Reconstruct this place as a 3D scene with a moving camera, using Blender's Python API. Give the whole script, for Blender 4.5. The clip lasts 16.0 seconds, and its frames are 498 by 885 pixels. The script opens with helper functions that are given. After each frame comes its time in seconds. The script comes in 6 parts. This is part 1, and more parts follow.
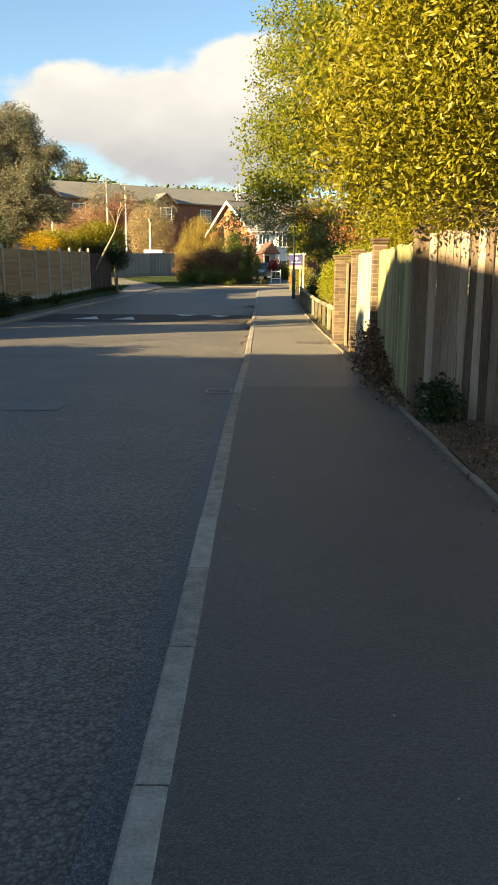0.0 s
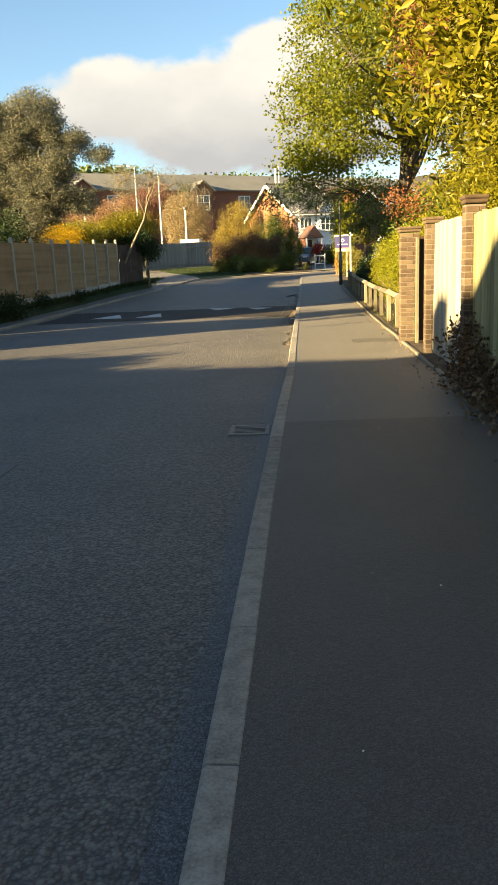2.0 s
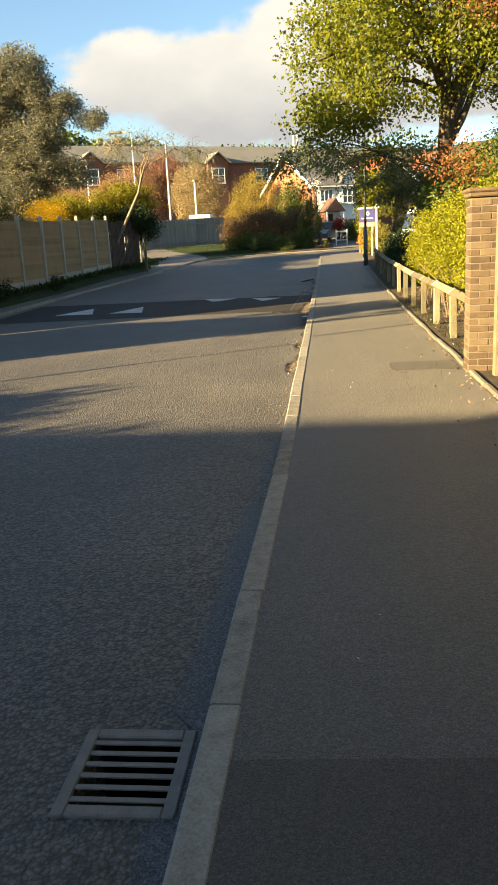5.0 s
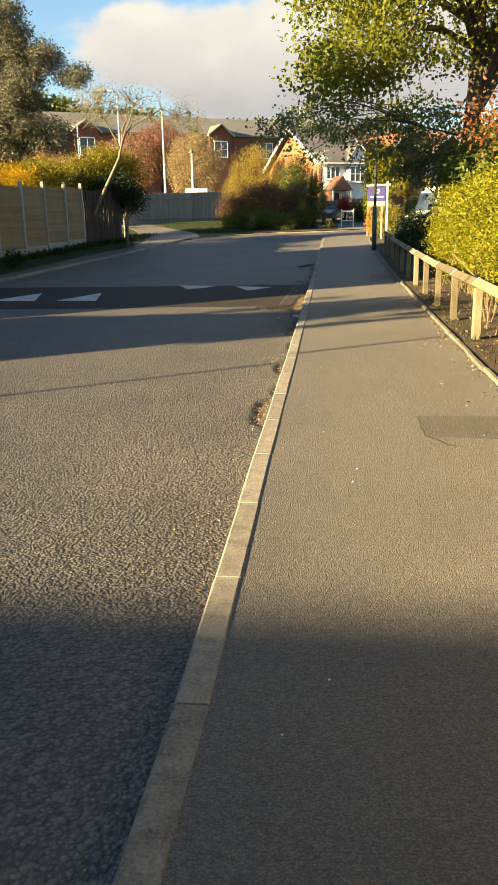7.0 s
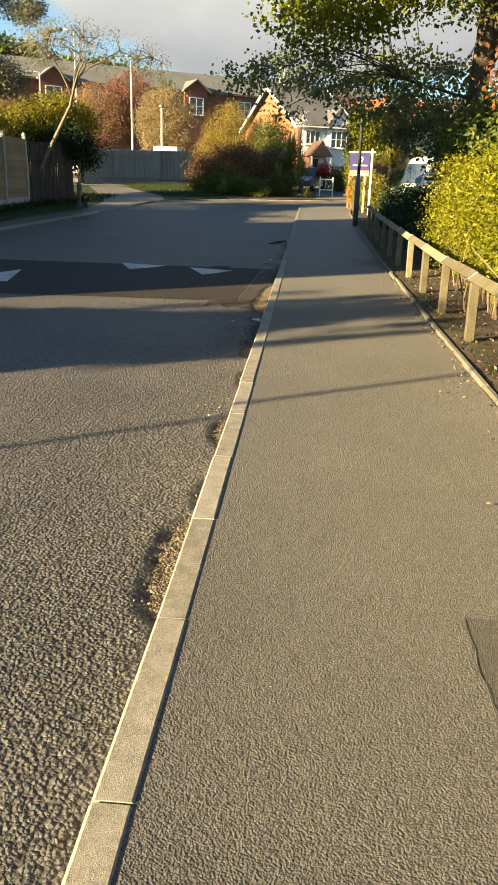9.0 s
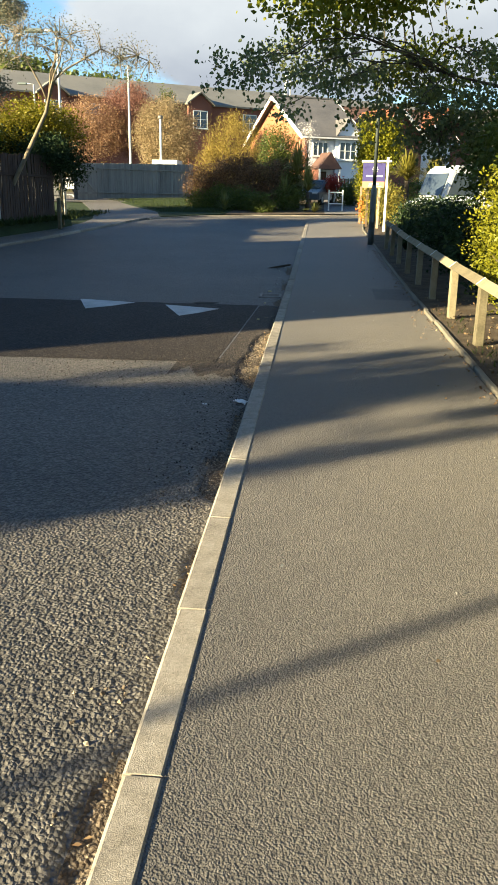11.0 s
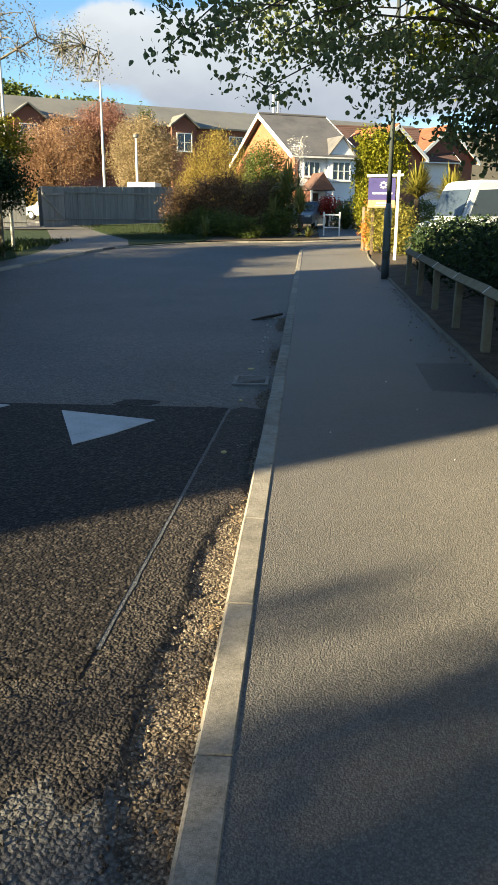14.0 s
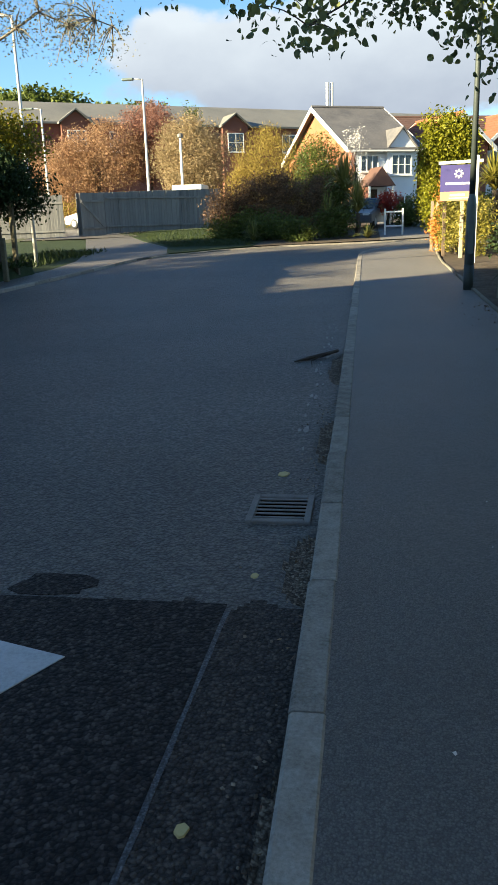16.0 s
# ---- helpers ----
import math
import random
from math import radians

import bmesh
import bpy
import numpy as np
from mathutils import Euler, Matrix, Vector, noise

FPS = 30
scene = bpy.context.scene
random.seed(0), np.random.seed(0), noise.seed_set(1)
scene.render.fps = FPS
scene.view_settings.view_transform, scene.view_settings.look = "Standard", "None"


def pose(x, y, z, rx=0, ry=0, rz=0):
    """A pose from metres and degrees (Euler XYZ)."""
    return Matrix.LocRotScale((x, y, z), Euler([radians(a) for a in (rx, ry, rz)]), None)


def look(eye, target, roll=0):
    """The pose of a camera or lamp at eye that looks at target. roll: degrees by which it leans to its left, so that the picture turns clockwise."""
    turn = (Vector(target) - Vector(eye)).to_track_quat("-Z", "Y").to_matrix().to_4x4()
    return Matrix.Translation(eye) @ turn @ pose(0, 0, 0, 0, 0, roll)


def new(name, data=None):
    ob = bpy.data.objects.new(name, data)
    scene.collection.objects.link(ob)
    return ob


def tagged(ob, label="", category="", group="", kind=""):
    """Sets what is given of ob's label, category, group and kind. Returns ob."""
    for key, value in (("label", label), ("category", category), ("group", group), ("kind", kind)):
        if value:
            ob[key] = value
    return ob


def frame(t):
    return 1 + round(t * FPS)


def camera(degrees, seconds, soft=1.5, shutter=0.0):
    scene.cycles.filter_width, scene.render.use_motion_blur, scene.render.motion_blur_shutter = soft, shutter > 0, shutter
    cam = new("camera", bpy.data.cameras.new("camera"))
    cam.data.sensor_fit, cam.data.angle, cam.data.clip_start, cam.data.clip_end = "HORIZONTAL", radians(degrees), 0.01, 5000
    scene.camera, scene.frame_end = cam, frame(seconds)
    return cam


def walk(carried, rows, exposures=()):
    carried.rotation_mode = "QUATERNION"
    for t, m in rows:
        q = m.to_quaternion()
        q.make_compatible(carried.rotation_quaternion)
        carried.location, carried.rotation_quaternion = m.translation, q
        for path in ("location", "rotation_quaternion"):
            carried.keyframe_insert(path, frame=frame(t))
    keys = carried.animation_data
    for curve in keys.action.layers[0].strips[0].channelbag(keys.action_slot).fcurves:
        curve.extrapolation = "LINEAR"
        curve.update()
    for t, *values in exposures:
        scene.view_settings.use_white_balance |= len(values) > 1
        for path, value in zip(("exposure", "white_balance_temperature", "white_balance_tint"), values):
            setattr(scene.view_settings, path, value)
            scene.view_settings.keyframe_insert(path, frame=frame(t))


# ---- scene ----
cam = camera(35.5, 16.0)
PATH = [
    (0, (0.021, -0.795, 1.54), (-0.013, 1.16, 1.119), 0.3),
    (0.5, (0.012, 0.145, 1.518), (-0.118, 2.096, 1.097), -1.4),
    (1, (0.028, 1.063, 1.523), (-0.126, 3.014, 1.114), -2.4),
    (1.5, (0.014, 2.033, 1.516), (-0.129, 3.98, 1.083), -2.4),
    (2, (-0.024, 2.916, 1.478), (-0.182, 4.859, 1.03), -2.4),
    (2.5, (-0.072, 3.728, 1.467), (-0.303, 5.661, 1.009), -1.3),
    (3, (-0.077, 4.484, 1.513), (-0.27, 6.416, 1.031), -0.6),
    (3.5, (-0.082, 5.284, 1.547), (-0.301, 7.216, 1.076), -1.4),
    (4, (-0.034, 6.224, 1.567), (-0.28, 8.158, 1.122), -2.9),
    (4.5, (0.01, 7.133, 1.584), (-0.209, 9.065, 1.117), -2.9),
    (4.7, (0.055, 7.508, 1.579), (-0.163, 9.436, 1.097), -3.1),
    (6.8, (0.144, 11.651, 1.518), (-0.032, 13.565, 0.965), -0.4),
    (7, (0.156, 12.018, 1.479), (-0.055, 13.929, 0.927), -1.1),
    (7.5, (0.156, 12.872, 1.482), (-0.085, 14.77, 0.9), -0.4),
    (8, (0.152, 13.725, 1.453), (-0.066, 15.63, 0.886), 1.7),
    (8.5, (0.159, 14.55, 1.482), (-0.047, 16.446, 0.878), 1.6),
    (9, (0.146, 15.273, 1.551), (0.019, 17.166, 0.917), 1.7),
    (9.2, (0.134, 15.647, 1.537), (0.041, 17.542, 0.904), 2.1),
    (11.3, (0.12, 19.304, 1.527), (-0.068, 21.203, 0.927), 0.5),
    (11.5, (0.122, 19.652, 1.521), (-0.105, 21.542, 0.908), -0.1),
    (12, (0.084, 20.551, 1.495), (-0.085, 22.447, 0.88), 0.5),
    (12.5, (0.08, 21.382, 1.492), (-0.119, 23.275, 0.877), -0.1),
    (13, (0.042, 22.295, 1.499), (-0.162, 24.184, 0.876), -0.0),
    (13.5, (-0.05, 23.195, 1.505), (-0.247, 25.093, 0.907), 0.4),
    (14, (-0.084, 24.124, 1.492), (-0.223, 26.043, 0.947), 0.3),
    (14.5, (-0.165, 24.925, 1.524), (-0.307, 26.863, 1.049), -1.0),
    (15, (-0.18, 25.789, 1.534), (-0.329, 27.715, 1.018), -2.1),
    (15.5, (-0.186, 26.709, 1.52), (-0.331, 28.635, 0.998), -1.9),
    (16, (-0.158, 27.579, 1.519), (-0.45, 29.482, 0.979), -1.8),
]
walk(cam, [(t, look(eye, target, roll)) for t, eye, target, roll in PATH], [(0, 2.65, 7300, 7), (4.5, 2.65, 7300, 7), (7, 2.55, 7300, 8), (9, 2.4, 6800, 6), (12.5, 2.6, 5800, 5), (14.5, 2.45, 6000, 6), (16, 2.5, 5800, 5)])

# ---- light ----
SUN_AZ, SUN_EL = math.atan2(-0.82, -0.575), radians(14.5)
to_sun = Vector((math.sin(SUN_AZ) * math.cos(SUN_EL), math.cos(SUN_AZ) * math.cos(SUN_EL), math.sin(SUN_EL)))
sun = new("sun", bpy.data.lights.new("sun", "SUN"))
sun.data.energy, sun.data.angle, sun.data.color = 5.0, radians(0.55), (1.0, 0.79, 0.47)
sun.matrix_world = look(to_sun * 50, (0, 0, 0))

world = bpy.data.worlds.new("world")
scene.world = world
world.use_nodes = True
wt = world.node_tree
wt.nodes.clear()


def node(tree, kind, **values):
    n = tree.nodes.new(kind)
    for key, v in values.items():
        if key in n.inputs:
            n.inputs[key].default_value = v
    return n


sky = wt.nodes.new("ShaderNodeTexSky")
sky.sky_type, sky.sun_disc = "NISHITA", False
sky.sun_elevation, sky.sun_rotation = SUN_EL, SUN_AZ
sky.air_density, sky.dust_density, sky.ozone_density = 1.0, 0.2, 3.0
geo = wt.nodes.new("ShaderNodeTexCoord")


def wmath(op, a, b=None, clamp=False):
    n = wt.nodes.new("ShaderNodeMath")
    n.operation, n.use_clamp = op, clamp
    for i, v in enumerate((a, b)):
        if v is None:
            continue
        if isinstance(v, (int, float)):
            n.inputs[i].default_value = v
        else:
            wt.links.new(v, n.inputs[i])
    return n.outputs[0]


sep = wt.nodes.new("ShaderNodeSeparateXYZ")
wt.links.new(geo.outputs["Generated"], sep.inputs[0])
az = wmath("ARCTAN2", sep.outputs[0], sep.outputs[1])
el = wmath("ARCSINE", sep.outputs[2])


def cloud_noise(scale, detail, offset):
    mp = wt.nodes.new("ShaderNodeMapping")
    mp.inputs["Location"].default_value = offset
    mp.inputs["Scale"].default_value = (1, 1, 1.7)
    wt.links.new(geo.outputs["Generated"], mp.inputs[0])
    n = node(wt, "ShaderNodeTexNoise", Scale=scale, Detail=detail, Roughness=0.55)
    wt.links.new(mp.outputs[0], n.inputs["Vector"])
    return n.outputs["Fac"]


def puff(a0, e0, ra, re):
    """A soft round bank of cloud about one bearing and height, in degrees."""
    da = wmath("DIVIDE", wmath("SUBTRACT", az, radians(a0)), radians(ra))
    de = wmath("DIVIDE", wmath("SUBTRACT", el, radians(e0)), radians(re))
    return wmath("SUBTRACT", 1.0, wmath("SQRT", wmath("ADD", wmath("MULTIPLY", da, da), wmath("MULTIPLY", de, de))))


bank = puff(-3, 10.0, 15, 4.8)
for a0, e0, ra, re in ((-11, 10.8, 7, 3.2), (-1.0, 13.2, 5, 2.4), (9, 10.5, 10, 4.5), (24, 9, 16, 5), (120, 14, 40, 7), (-120, 16, 30, 6), (-60, 10, 14, 3)):
    bank = wmath("MAXIMUM", bank, puff(a0, e0, ra, re))
ragged = wmath("ADD", bank, wmath("MULTIPLY", wmath("SUBTRACT", cloud_noise(11, 7, (0.3, 0, 0)), 0.5), 1.25))
cover = wt.nodes.new("ShaderNodeMapRange")
cover.interpolation_type = "SMOOTHSTEP"
cover.inputs["From Min"].default_value, cover.inputs["From Max"].default_value = -0.02, 0.30
wt.links.new(ragged, cover.inputs["Value"])
# grey undersides, bright tops
depth = wt.nodes.new("ShaderNodeMapRange")
depth.inputs["From Min"].default_value, depth.inputs["From Max"].default_value = radians(7.0), radians(13.5)
wt.links.new(wmath("ADD", el, wmath("MULTIPLY", wmath("SUBTRACT", cloud_noise(7, 5, (2, 1, 0)), 0.5), 0.14)), depth.inputs["Value"])
tone = wt.nodes.new("ShaderNodeValToRGB")
tone.color_ramp.elements[0].color = (2.1, 2.15, 2.35, 1)
tone.color_ramp.elements[1].color = (3.45, 3.42, 3.35, 1)
wt.links.new(depth.outputs[0], tone.inputs[0])
mixed = wt.nodes.new("ShaderNodeMix")
mixed.data_type = "RGBA"
wt.links.new(cover.outputs[0], mixed.inputs["Factor"])
wt.links.new(sky.outputs[0], mixed.inputs["A"])
wt.links.new(tone.outputs[0], mixed.inputs["B"])
back = node(wt, "ShaderNodeBackground", Strength=0.046)
wout = wt.nodes.new("ShaderNodeOutputWorld")
wt.links.new(mixed.outputs["Result"], back.inputs["Color"])
wt.links.new(back.outputs[0], wout.inputs[0])


# ---- materials ----
def surface(name, stops, rough=0.85, scale=3.0, fine=60.0, bump=0.3, metal=0.0, island=False, piece=0.0, bump_scale=None, spec=0.3, fine_mix=0.35, grain=None):
    """A two-scale noise surface: colour stops mixed by broad and fine noise, with fine relief."""
    m = bpy.data.materials.new(name)
    m.use_nodes = True
    t = m.node_tree
    b = t.nodes["Principled BSDF"]
    b.inputs["Roughness"].default_value, b.inputs["Metallic"].default_value = rough, metal
    b.inputs["Specular IOR Level"].default_value = spec
    co = t.nodes.new("ShaderNodeTexCoord")
    gm = t.nodes.new("ShaderNodeNewGeometry")
    n1 = node(t, "ShaderNodeTexNoise", Scale=scale, Detail=5.0, Roughness=0.6)
    n2 = node(t, "ShaderNodeTexNoise", Scale=fine, Detail=3.0, Roughness=0.7)
    place = gm.outputs["Position"]
    if grain:
        mp = t.nodes.new("ShaderNodeMapping")
        mp.inputs["Scale"].default_value = grain
        t.links.new(place, mp.inputs[0])
        place = mp.outputs[0]
    for n in (n1, n2):
        t.links.new(place, n.inputs["Vector"])
    mx = t.nodes.new("ShaderNodeMix")
    mx.inputs["Factor"].default_value = fine_mix
    t.links.new(n1.outputs["Fac"], mx.inputs["A"])
    t.links.new(n2.outputs["Fac"], mx.inputs["B"])
    value = mx.outputs[0]
    if island or piece:
        src = gm.outputs["Random Per Island"] if island else t.nodes.new("ShaderNodeObjectInfo").outputs["Random"]
        m2 = t.nodes.new("ShaderNodeMix")
        m2.inputs["Factor"].default_value = piece or 0.5
        t.links.new(value, m2.inputs["A"])
        t.links.new(src, m2.inputs["B"])
        value = m2.outputs[0]
    ramp = t.nodes.new("ShaderNodeValToRGB")
    e = ramp.color_ramp.elements
    while len(e) < len(stops):
        e.new(0.5)
    for i, c in enumerate(stops):
        e[i].position = 0.28 + 0.44 * i / max(1, len(stops) - 1)
        e[i].color = (*c, 1)
    t.links.new(value, ramp.inputs[0])
    t.links.new(ramp.outputs[0], b.inputs["Base Color"])
    if bump:
        nb = node(t, "ShaderNodeTexNoise", Scale=bump_scale or fine, Detail=4.0, Roughness=0.7)
        t.links.new(place, nb.inputs["Vector"])
        bp = node(t, "ShaderNodeBump", Strength=bump, Distance=0.02)
        t.links.new(nb.outputs["Fac"], bp.inputs["Height"])
        t.links.new(bp.outputs[0], b.inputs["Normal"])
    return m


def leafy(name, stops, gloss=0.45, through_light=0.35):
    """Leaves: every leaf takes its own tint; some light passes through."""
    m = bpy.data.materials.new(name)
    m.use_nodes = True
    t = m.node_tree
    b = t.nodes["Principled BSDF"]
    b.inputs["Roughness"].default_value = gloss
    b.inputs["Specular IOR Level"].default_value = 0.2
    gm = t.nodes.new("ShaderNodeNewGeometry")
    n1 = node(t, "ShaderNodeTexNoise", Scale=0.7, Detail=3.0)
    t.links.new(gm.outputs["Position"], n1.inputs["Vector"])
    mx = t.nodes.new("ShaderNodeMix")
    mx.inputs["Factor"].default_value = 0.55
    t.links.new(n1.outputs["Fac"], mx.inputs["A"])
    t.links.new(gm.outputs["Random Per Island"], mx.inputs["B"])
    ramp = t.nodes.new("ShaderNodeValToRGB")
    e = ramp.color_ramp.elements
    while len(e) < len(stops):
        e.new(0.5)
    for i, c in enumerate(stops):
        e[i].position = 0.15 + 0.7 * i / max(1, len(stops) - 1)
        e[i].color = (*c, 1)
    t.links.new(mx.outputs[0], ramp.inputs[0])
    t.links.new(ramp.outputs[0], b.inputs["Base Color"])
    tr = t.nodes.new("ShaderNodeBsdfTranslucent")
    t.links.new(ramp.outputs[0], tr.inputs["Color"])
    ms = t.nodes.new("ShaderNodeMixShader")
    ms.inputs[0].default_value = through_light
    t.links.new(b.outputs[0], ms.inputs[1])
    t.links.new(tr.outputs[0], ms.inputs[2])
    t.links.new(ms.outputs[0], t.nodes["Material Output"].inputs["Surface"])
    return m


def stony(name, dark, mid, light, cell=55.0, bump=0.8, stain=((0.75, 0.75, 0.75), (1.1, 1.1, 1.1)), rough=0.58, spec=0.5, hollow_shade=0.4):
    """Rolled asphalt: stones in binder (voronoi cells), shade painted in the gaps, with broad stains on top."""
    m = bpy.data.materials.new(name)
    m.use_nodes = True
    t = m.node_tree
    b = t.nodes["Principled BSDF"]
    b.inputs["Roughness"].default_value = rough
    b.inputs["Specular IOR Level"].default_value = spec
    b.inputs["Diffuse Roughness"].default_value = 1.0
    gm = t.nodes.new("ShaderNodeNewGeometry")
    wob = node(t, "ShaderNodeTexNoise", Scale=cell * 0.6, Detail=2.0)
    t.links.new(gm.outputs["Position"], wob.inputs["Vector"])
    add = t.nodes.new("ShaderNodeMix")
    add.data_type = "RGBA"
    add.blend_type = "LINEAR_LIGHT"
    add.inputs["Factor"].default_value = 0.5 / cell
    t.links.new(gm.outputs["Position"], add.inputs["A"])
    t.links.new(wob.outputs["Color"], add.inputs["B"])
    v = node(t, "ShaderNodeTexVoronoi", Scale=cell)
    t.links.new(add.outputs["Result"], v.inputs["Vector"])
    # stones sit unevenly: some are proud, some sunk in the binder
    sink = node(t, "ShaderNodeTexNoise", Scale=cell * 0.42, Detail=3.0, Roughness=0.65)
    t.links.new(gm.outputs["Position"], sink.inputs["Vector"])
    lower = t.nodes.new("ShaderNodeMath")
    lower.operation = "MULTIPLY_ADD"
    lower.inputs[1].default_value, lower.inputs[2].default_value = 1.5, -0.75
    t.links.new(sink.outputs["Fac"], lower.inputs[0])
    level = t.nodes.new("ShaderNodeMath")
    level.operation = "ADD"
    t.links.new(v.outputs["Distance"], level.inputs[0])
    t.links.new(lower.outputs[0], level.inputs[1])
    tint = t.nodes.new("ShaderNodeSeparateColor")
    t.links.new(v.outputs["Color"], tint.inputs[0])
    ramp = t.nodes.new("ShaderNodeValToRGB")
    e = ramp.color_ramp.elements
    e.new(0.5)
    for i, (p, c) in enumerate(((0.05, dark), (0.55, mid), (0.97, light))):
        e[i].position, e[i].color = p, (*c, 1)
    t.links.new(tint.outputs[0], ramp.inputs[0])
    # colour darkens between stones: dark binder plus painted shade of the hollows
    gap = t.nodes.new("ShaderNodeMapRange")
    gap.inputs["From Min"].default_value, gap.inputs["From Max"].default_value = 0.32, 0.66
    gap.inputs["To Min"].default_value, gap.inputs["To Max"].default_value = 1.0, hollow_shade
    t.links.new(level.outputs[0], gap.inputs["Value"])
    n1 = node(t, "ShaderNodeTexNoise", Scale=0.55, Detail=6.0, Roughness=0.65)
    t.links.new(gm.outputs["Position"], n1.inputs["Vector"])
    r2 = t.nodes.new("ShaderNodeValToRGB")
    r2.color_ramp.elements[0].position, r2.color_ramp.elements[0].color = 0.3, (*stain[0], 1)
    r2.color_ramp.elements[1].position, r2.color_ramp.elements[1].color = 0.72, (*stain[1], 1)
    t.links.new(n1.outputs["Fac"], r2.inputs[0])
    last = ramp.outputs[0]
    for src in (gap.outputs[0], r2.outputs[0]):
        mu = t.nodes.new("ShaderNodeMix")
        mu.data_type, mu.blend_type = "RGBA", "MULTIPLY"
        mu.inputs["Factor"].default_value = 1.0
        t.links.new(last, mu.inputs["A"])
        t.links.new(src, mu.inputs["B"])
        last = mu.outputs["Result"]
    t.links.new(last, b.inputs["Base Color"])
    bp = node(t, "ShaderNodeBump", Strength=bump, Distance=0.012)
    bp.invert = True
    t.links.new(level.outputs[0], bp.inputs["Height"])
    t.links.new(bp.outputs[0], b.inputs["Normal"])
    return m


def plain(name, c, rough=0.5, metal=0.0, spec=0.4):
    return surface(name, [tuple(x * 0.88 for x in c), c], rough, 6.0, 90.0, 0.06, metal, spec=spec)


ASPHALT = stony("road asphalt", (0.10, 0.092, 0.080), (0.135, 0.124, 0.107), (0.18, 0.165, 0.143), 58, 1.0, ((0.72, 0.72, 0.72), (1.16, 1.14, 1.11)), hollow_shade=0.42)
TARMAC = stony("footway tarmac", (0.10, 0.093, 0.082), (0.13, 0.12, 0.105), (0.165, 0.152, 0.133), 140, 0.45, ((0.84, 0.84, 0.84), (1.08, 1.07, 1.05)), hollow_shade=0.62)
PATCH = stony("footway repair tarmac", (0.05, 0.047, 0.043), (0.072, 0.067, 0.061), (0.105, 0.097, 0.087), 165, 0.4, hollow_shade=0.5)
OLD_TARMAC = stony("older dark footway tarmac", (0.072, 0.066, 0.059), (0.094, 0.086, 0.076), (0.122, 0.112, 0.099), 165, 0.45, ((0.78, 0.78, 0.78), (1.08, 1.07, 1.05)), hollow_shade=0.65, spec=0.4)
NEW_TARMAC = stony("newer dark tarmac", (0.016, 0.0135, 0.0115), (0.030, 0.025, 0.021), (0.085, 0.071, 0.058), 62, 0.5, rough=0.72, spec=0.2)
CRUMBLE = stony("crumbling dark tarmac", (0.032, 0.027, 0.022), (0.064, 0.053, 0.043), (0.12, 0.097, 0.075), 70, 0.9, rough=0.7, spec=0.25)
GUTTER = stony("smooth gutter tarmac", (0.07, 0.071, 0.074), (0.11, 0.112, 0.115), (0.16, 0.16, 0.16), 130, 0.3)
SEAM = stony("dirt in a joint", (0.014, 0.012, 0.009), (0.03, 0.025, 0.018), (0.07, 0.055, 0.035), 160, 0.8, rough=0.9)
RUBBLE = stony("crumbled subbase", (0.11, 0.08, 0.052), (0.21, 0.16, 0.108), (0.35, 0.285, 0.2), 75, 1.0, rough=0.85, spec=0.3)
PEBBLE = surface("mixed loose stone", [(0.06, 0.048, 0.036), (0.17, 0.132, 0.092), (0.30, 0.245, 0.175)], 0.9, 8, 120, 0.3, island=True, piece=0.7)
KERB = surface("kerb concrete", [(0.07, 0.061, 0.048), (0.245, 0.22, 0.18), (0.40, 0.365, 0.305)], 0.9, 11, 75, 0.4, piece=0.15, fine_mix=0.5, bump_scale=230)
EDGING = surface("edging concrete", [(0.11, 0.10, 0.075), (0.22, 0.20, 0.155)], 0.92, 6, 140, 0.5, piece=0.25)
SOIL = surface("leafy soil", [(0.03, 0.022, 0.014), (0.075, 0.055, 0.035), (0.14, 0.11, 0.07)], 0.95, 4, 45, 1.0)
GRASS = surface("grass", [(0.009, 0.018, 0.004), (0.02, 0.036, 0.008), (0.037, 0.052, 0.014)], 0.95, 1.2, 70, 1.0)
FIELD = surface("far ground", [(0.05, 0.06, 0.025), (0.09, 0.085, 0.045)], 0.95, 0.05, 2, 0.2)
HILL = surface("wooded hillside", [(0.04, 0.038, 0.027), (0.075, 0.066, 0.046), (0.10, 0.088, 0.06)], 0.95, 0.03, 0.4, 1.0)
PAINT = surface("worn road paint", [(0.26, 0.255, 0.24), (0.46, 0.455, 0.44), (0.58, 0.575, 0.55)], 0.75, 3, 60, 0.3)
OLDLINE = surface("chipped line paint", [(0.14, 0.135, 0.12), (0.34, 0.33, 0.29)], 0.8, 9, 60, 0.3)
BLADES = leafy("grass blades", [(0.014, 0.026, 0.005), (0.028, 0.047, 0.009), (0.055, 0.068, 0.017)], 0.6, 0.3)
YELLOW = plain("faded cream road paint", (0.50, 0.41, 0.17), 0.7)
WOOD_OLD = surface("weathered fence board", [(0.06, 0.042, 0.028), (0.17, 0.125, 0.085), (0.37, 0.30, 0.225)], 0.88, 6, 60, 0.6, piece=0.4, fine_mix=0.5, grain=(1, 1, 0.10))
WOOD_GREEN = surface("algae stained pale board", [(0.11, 0.10, 0.045), (0.24, 0.22, 0.10), (0.38, 0.345, 0.20)], 0.88, 5, 50, 0.5, piece=0.3, fine_mix=0.45, grain=(1, 1, 0.12))
WOOD_PALE = surface("bleached pale board", [(0.15, 0.135, 0.10), (0.27, 0.25, 0.195), (0.36, 0.34, 0.275)], 0.85, 5, 60, 0.4, piece=0.25, fine_mix=0.45, grain=(1, 1, 0.12))
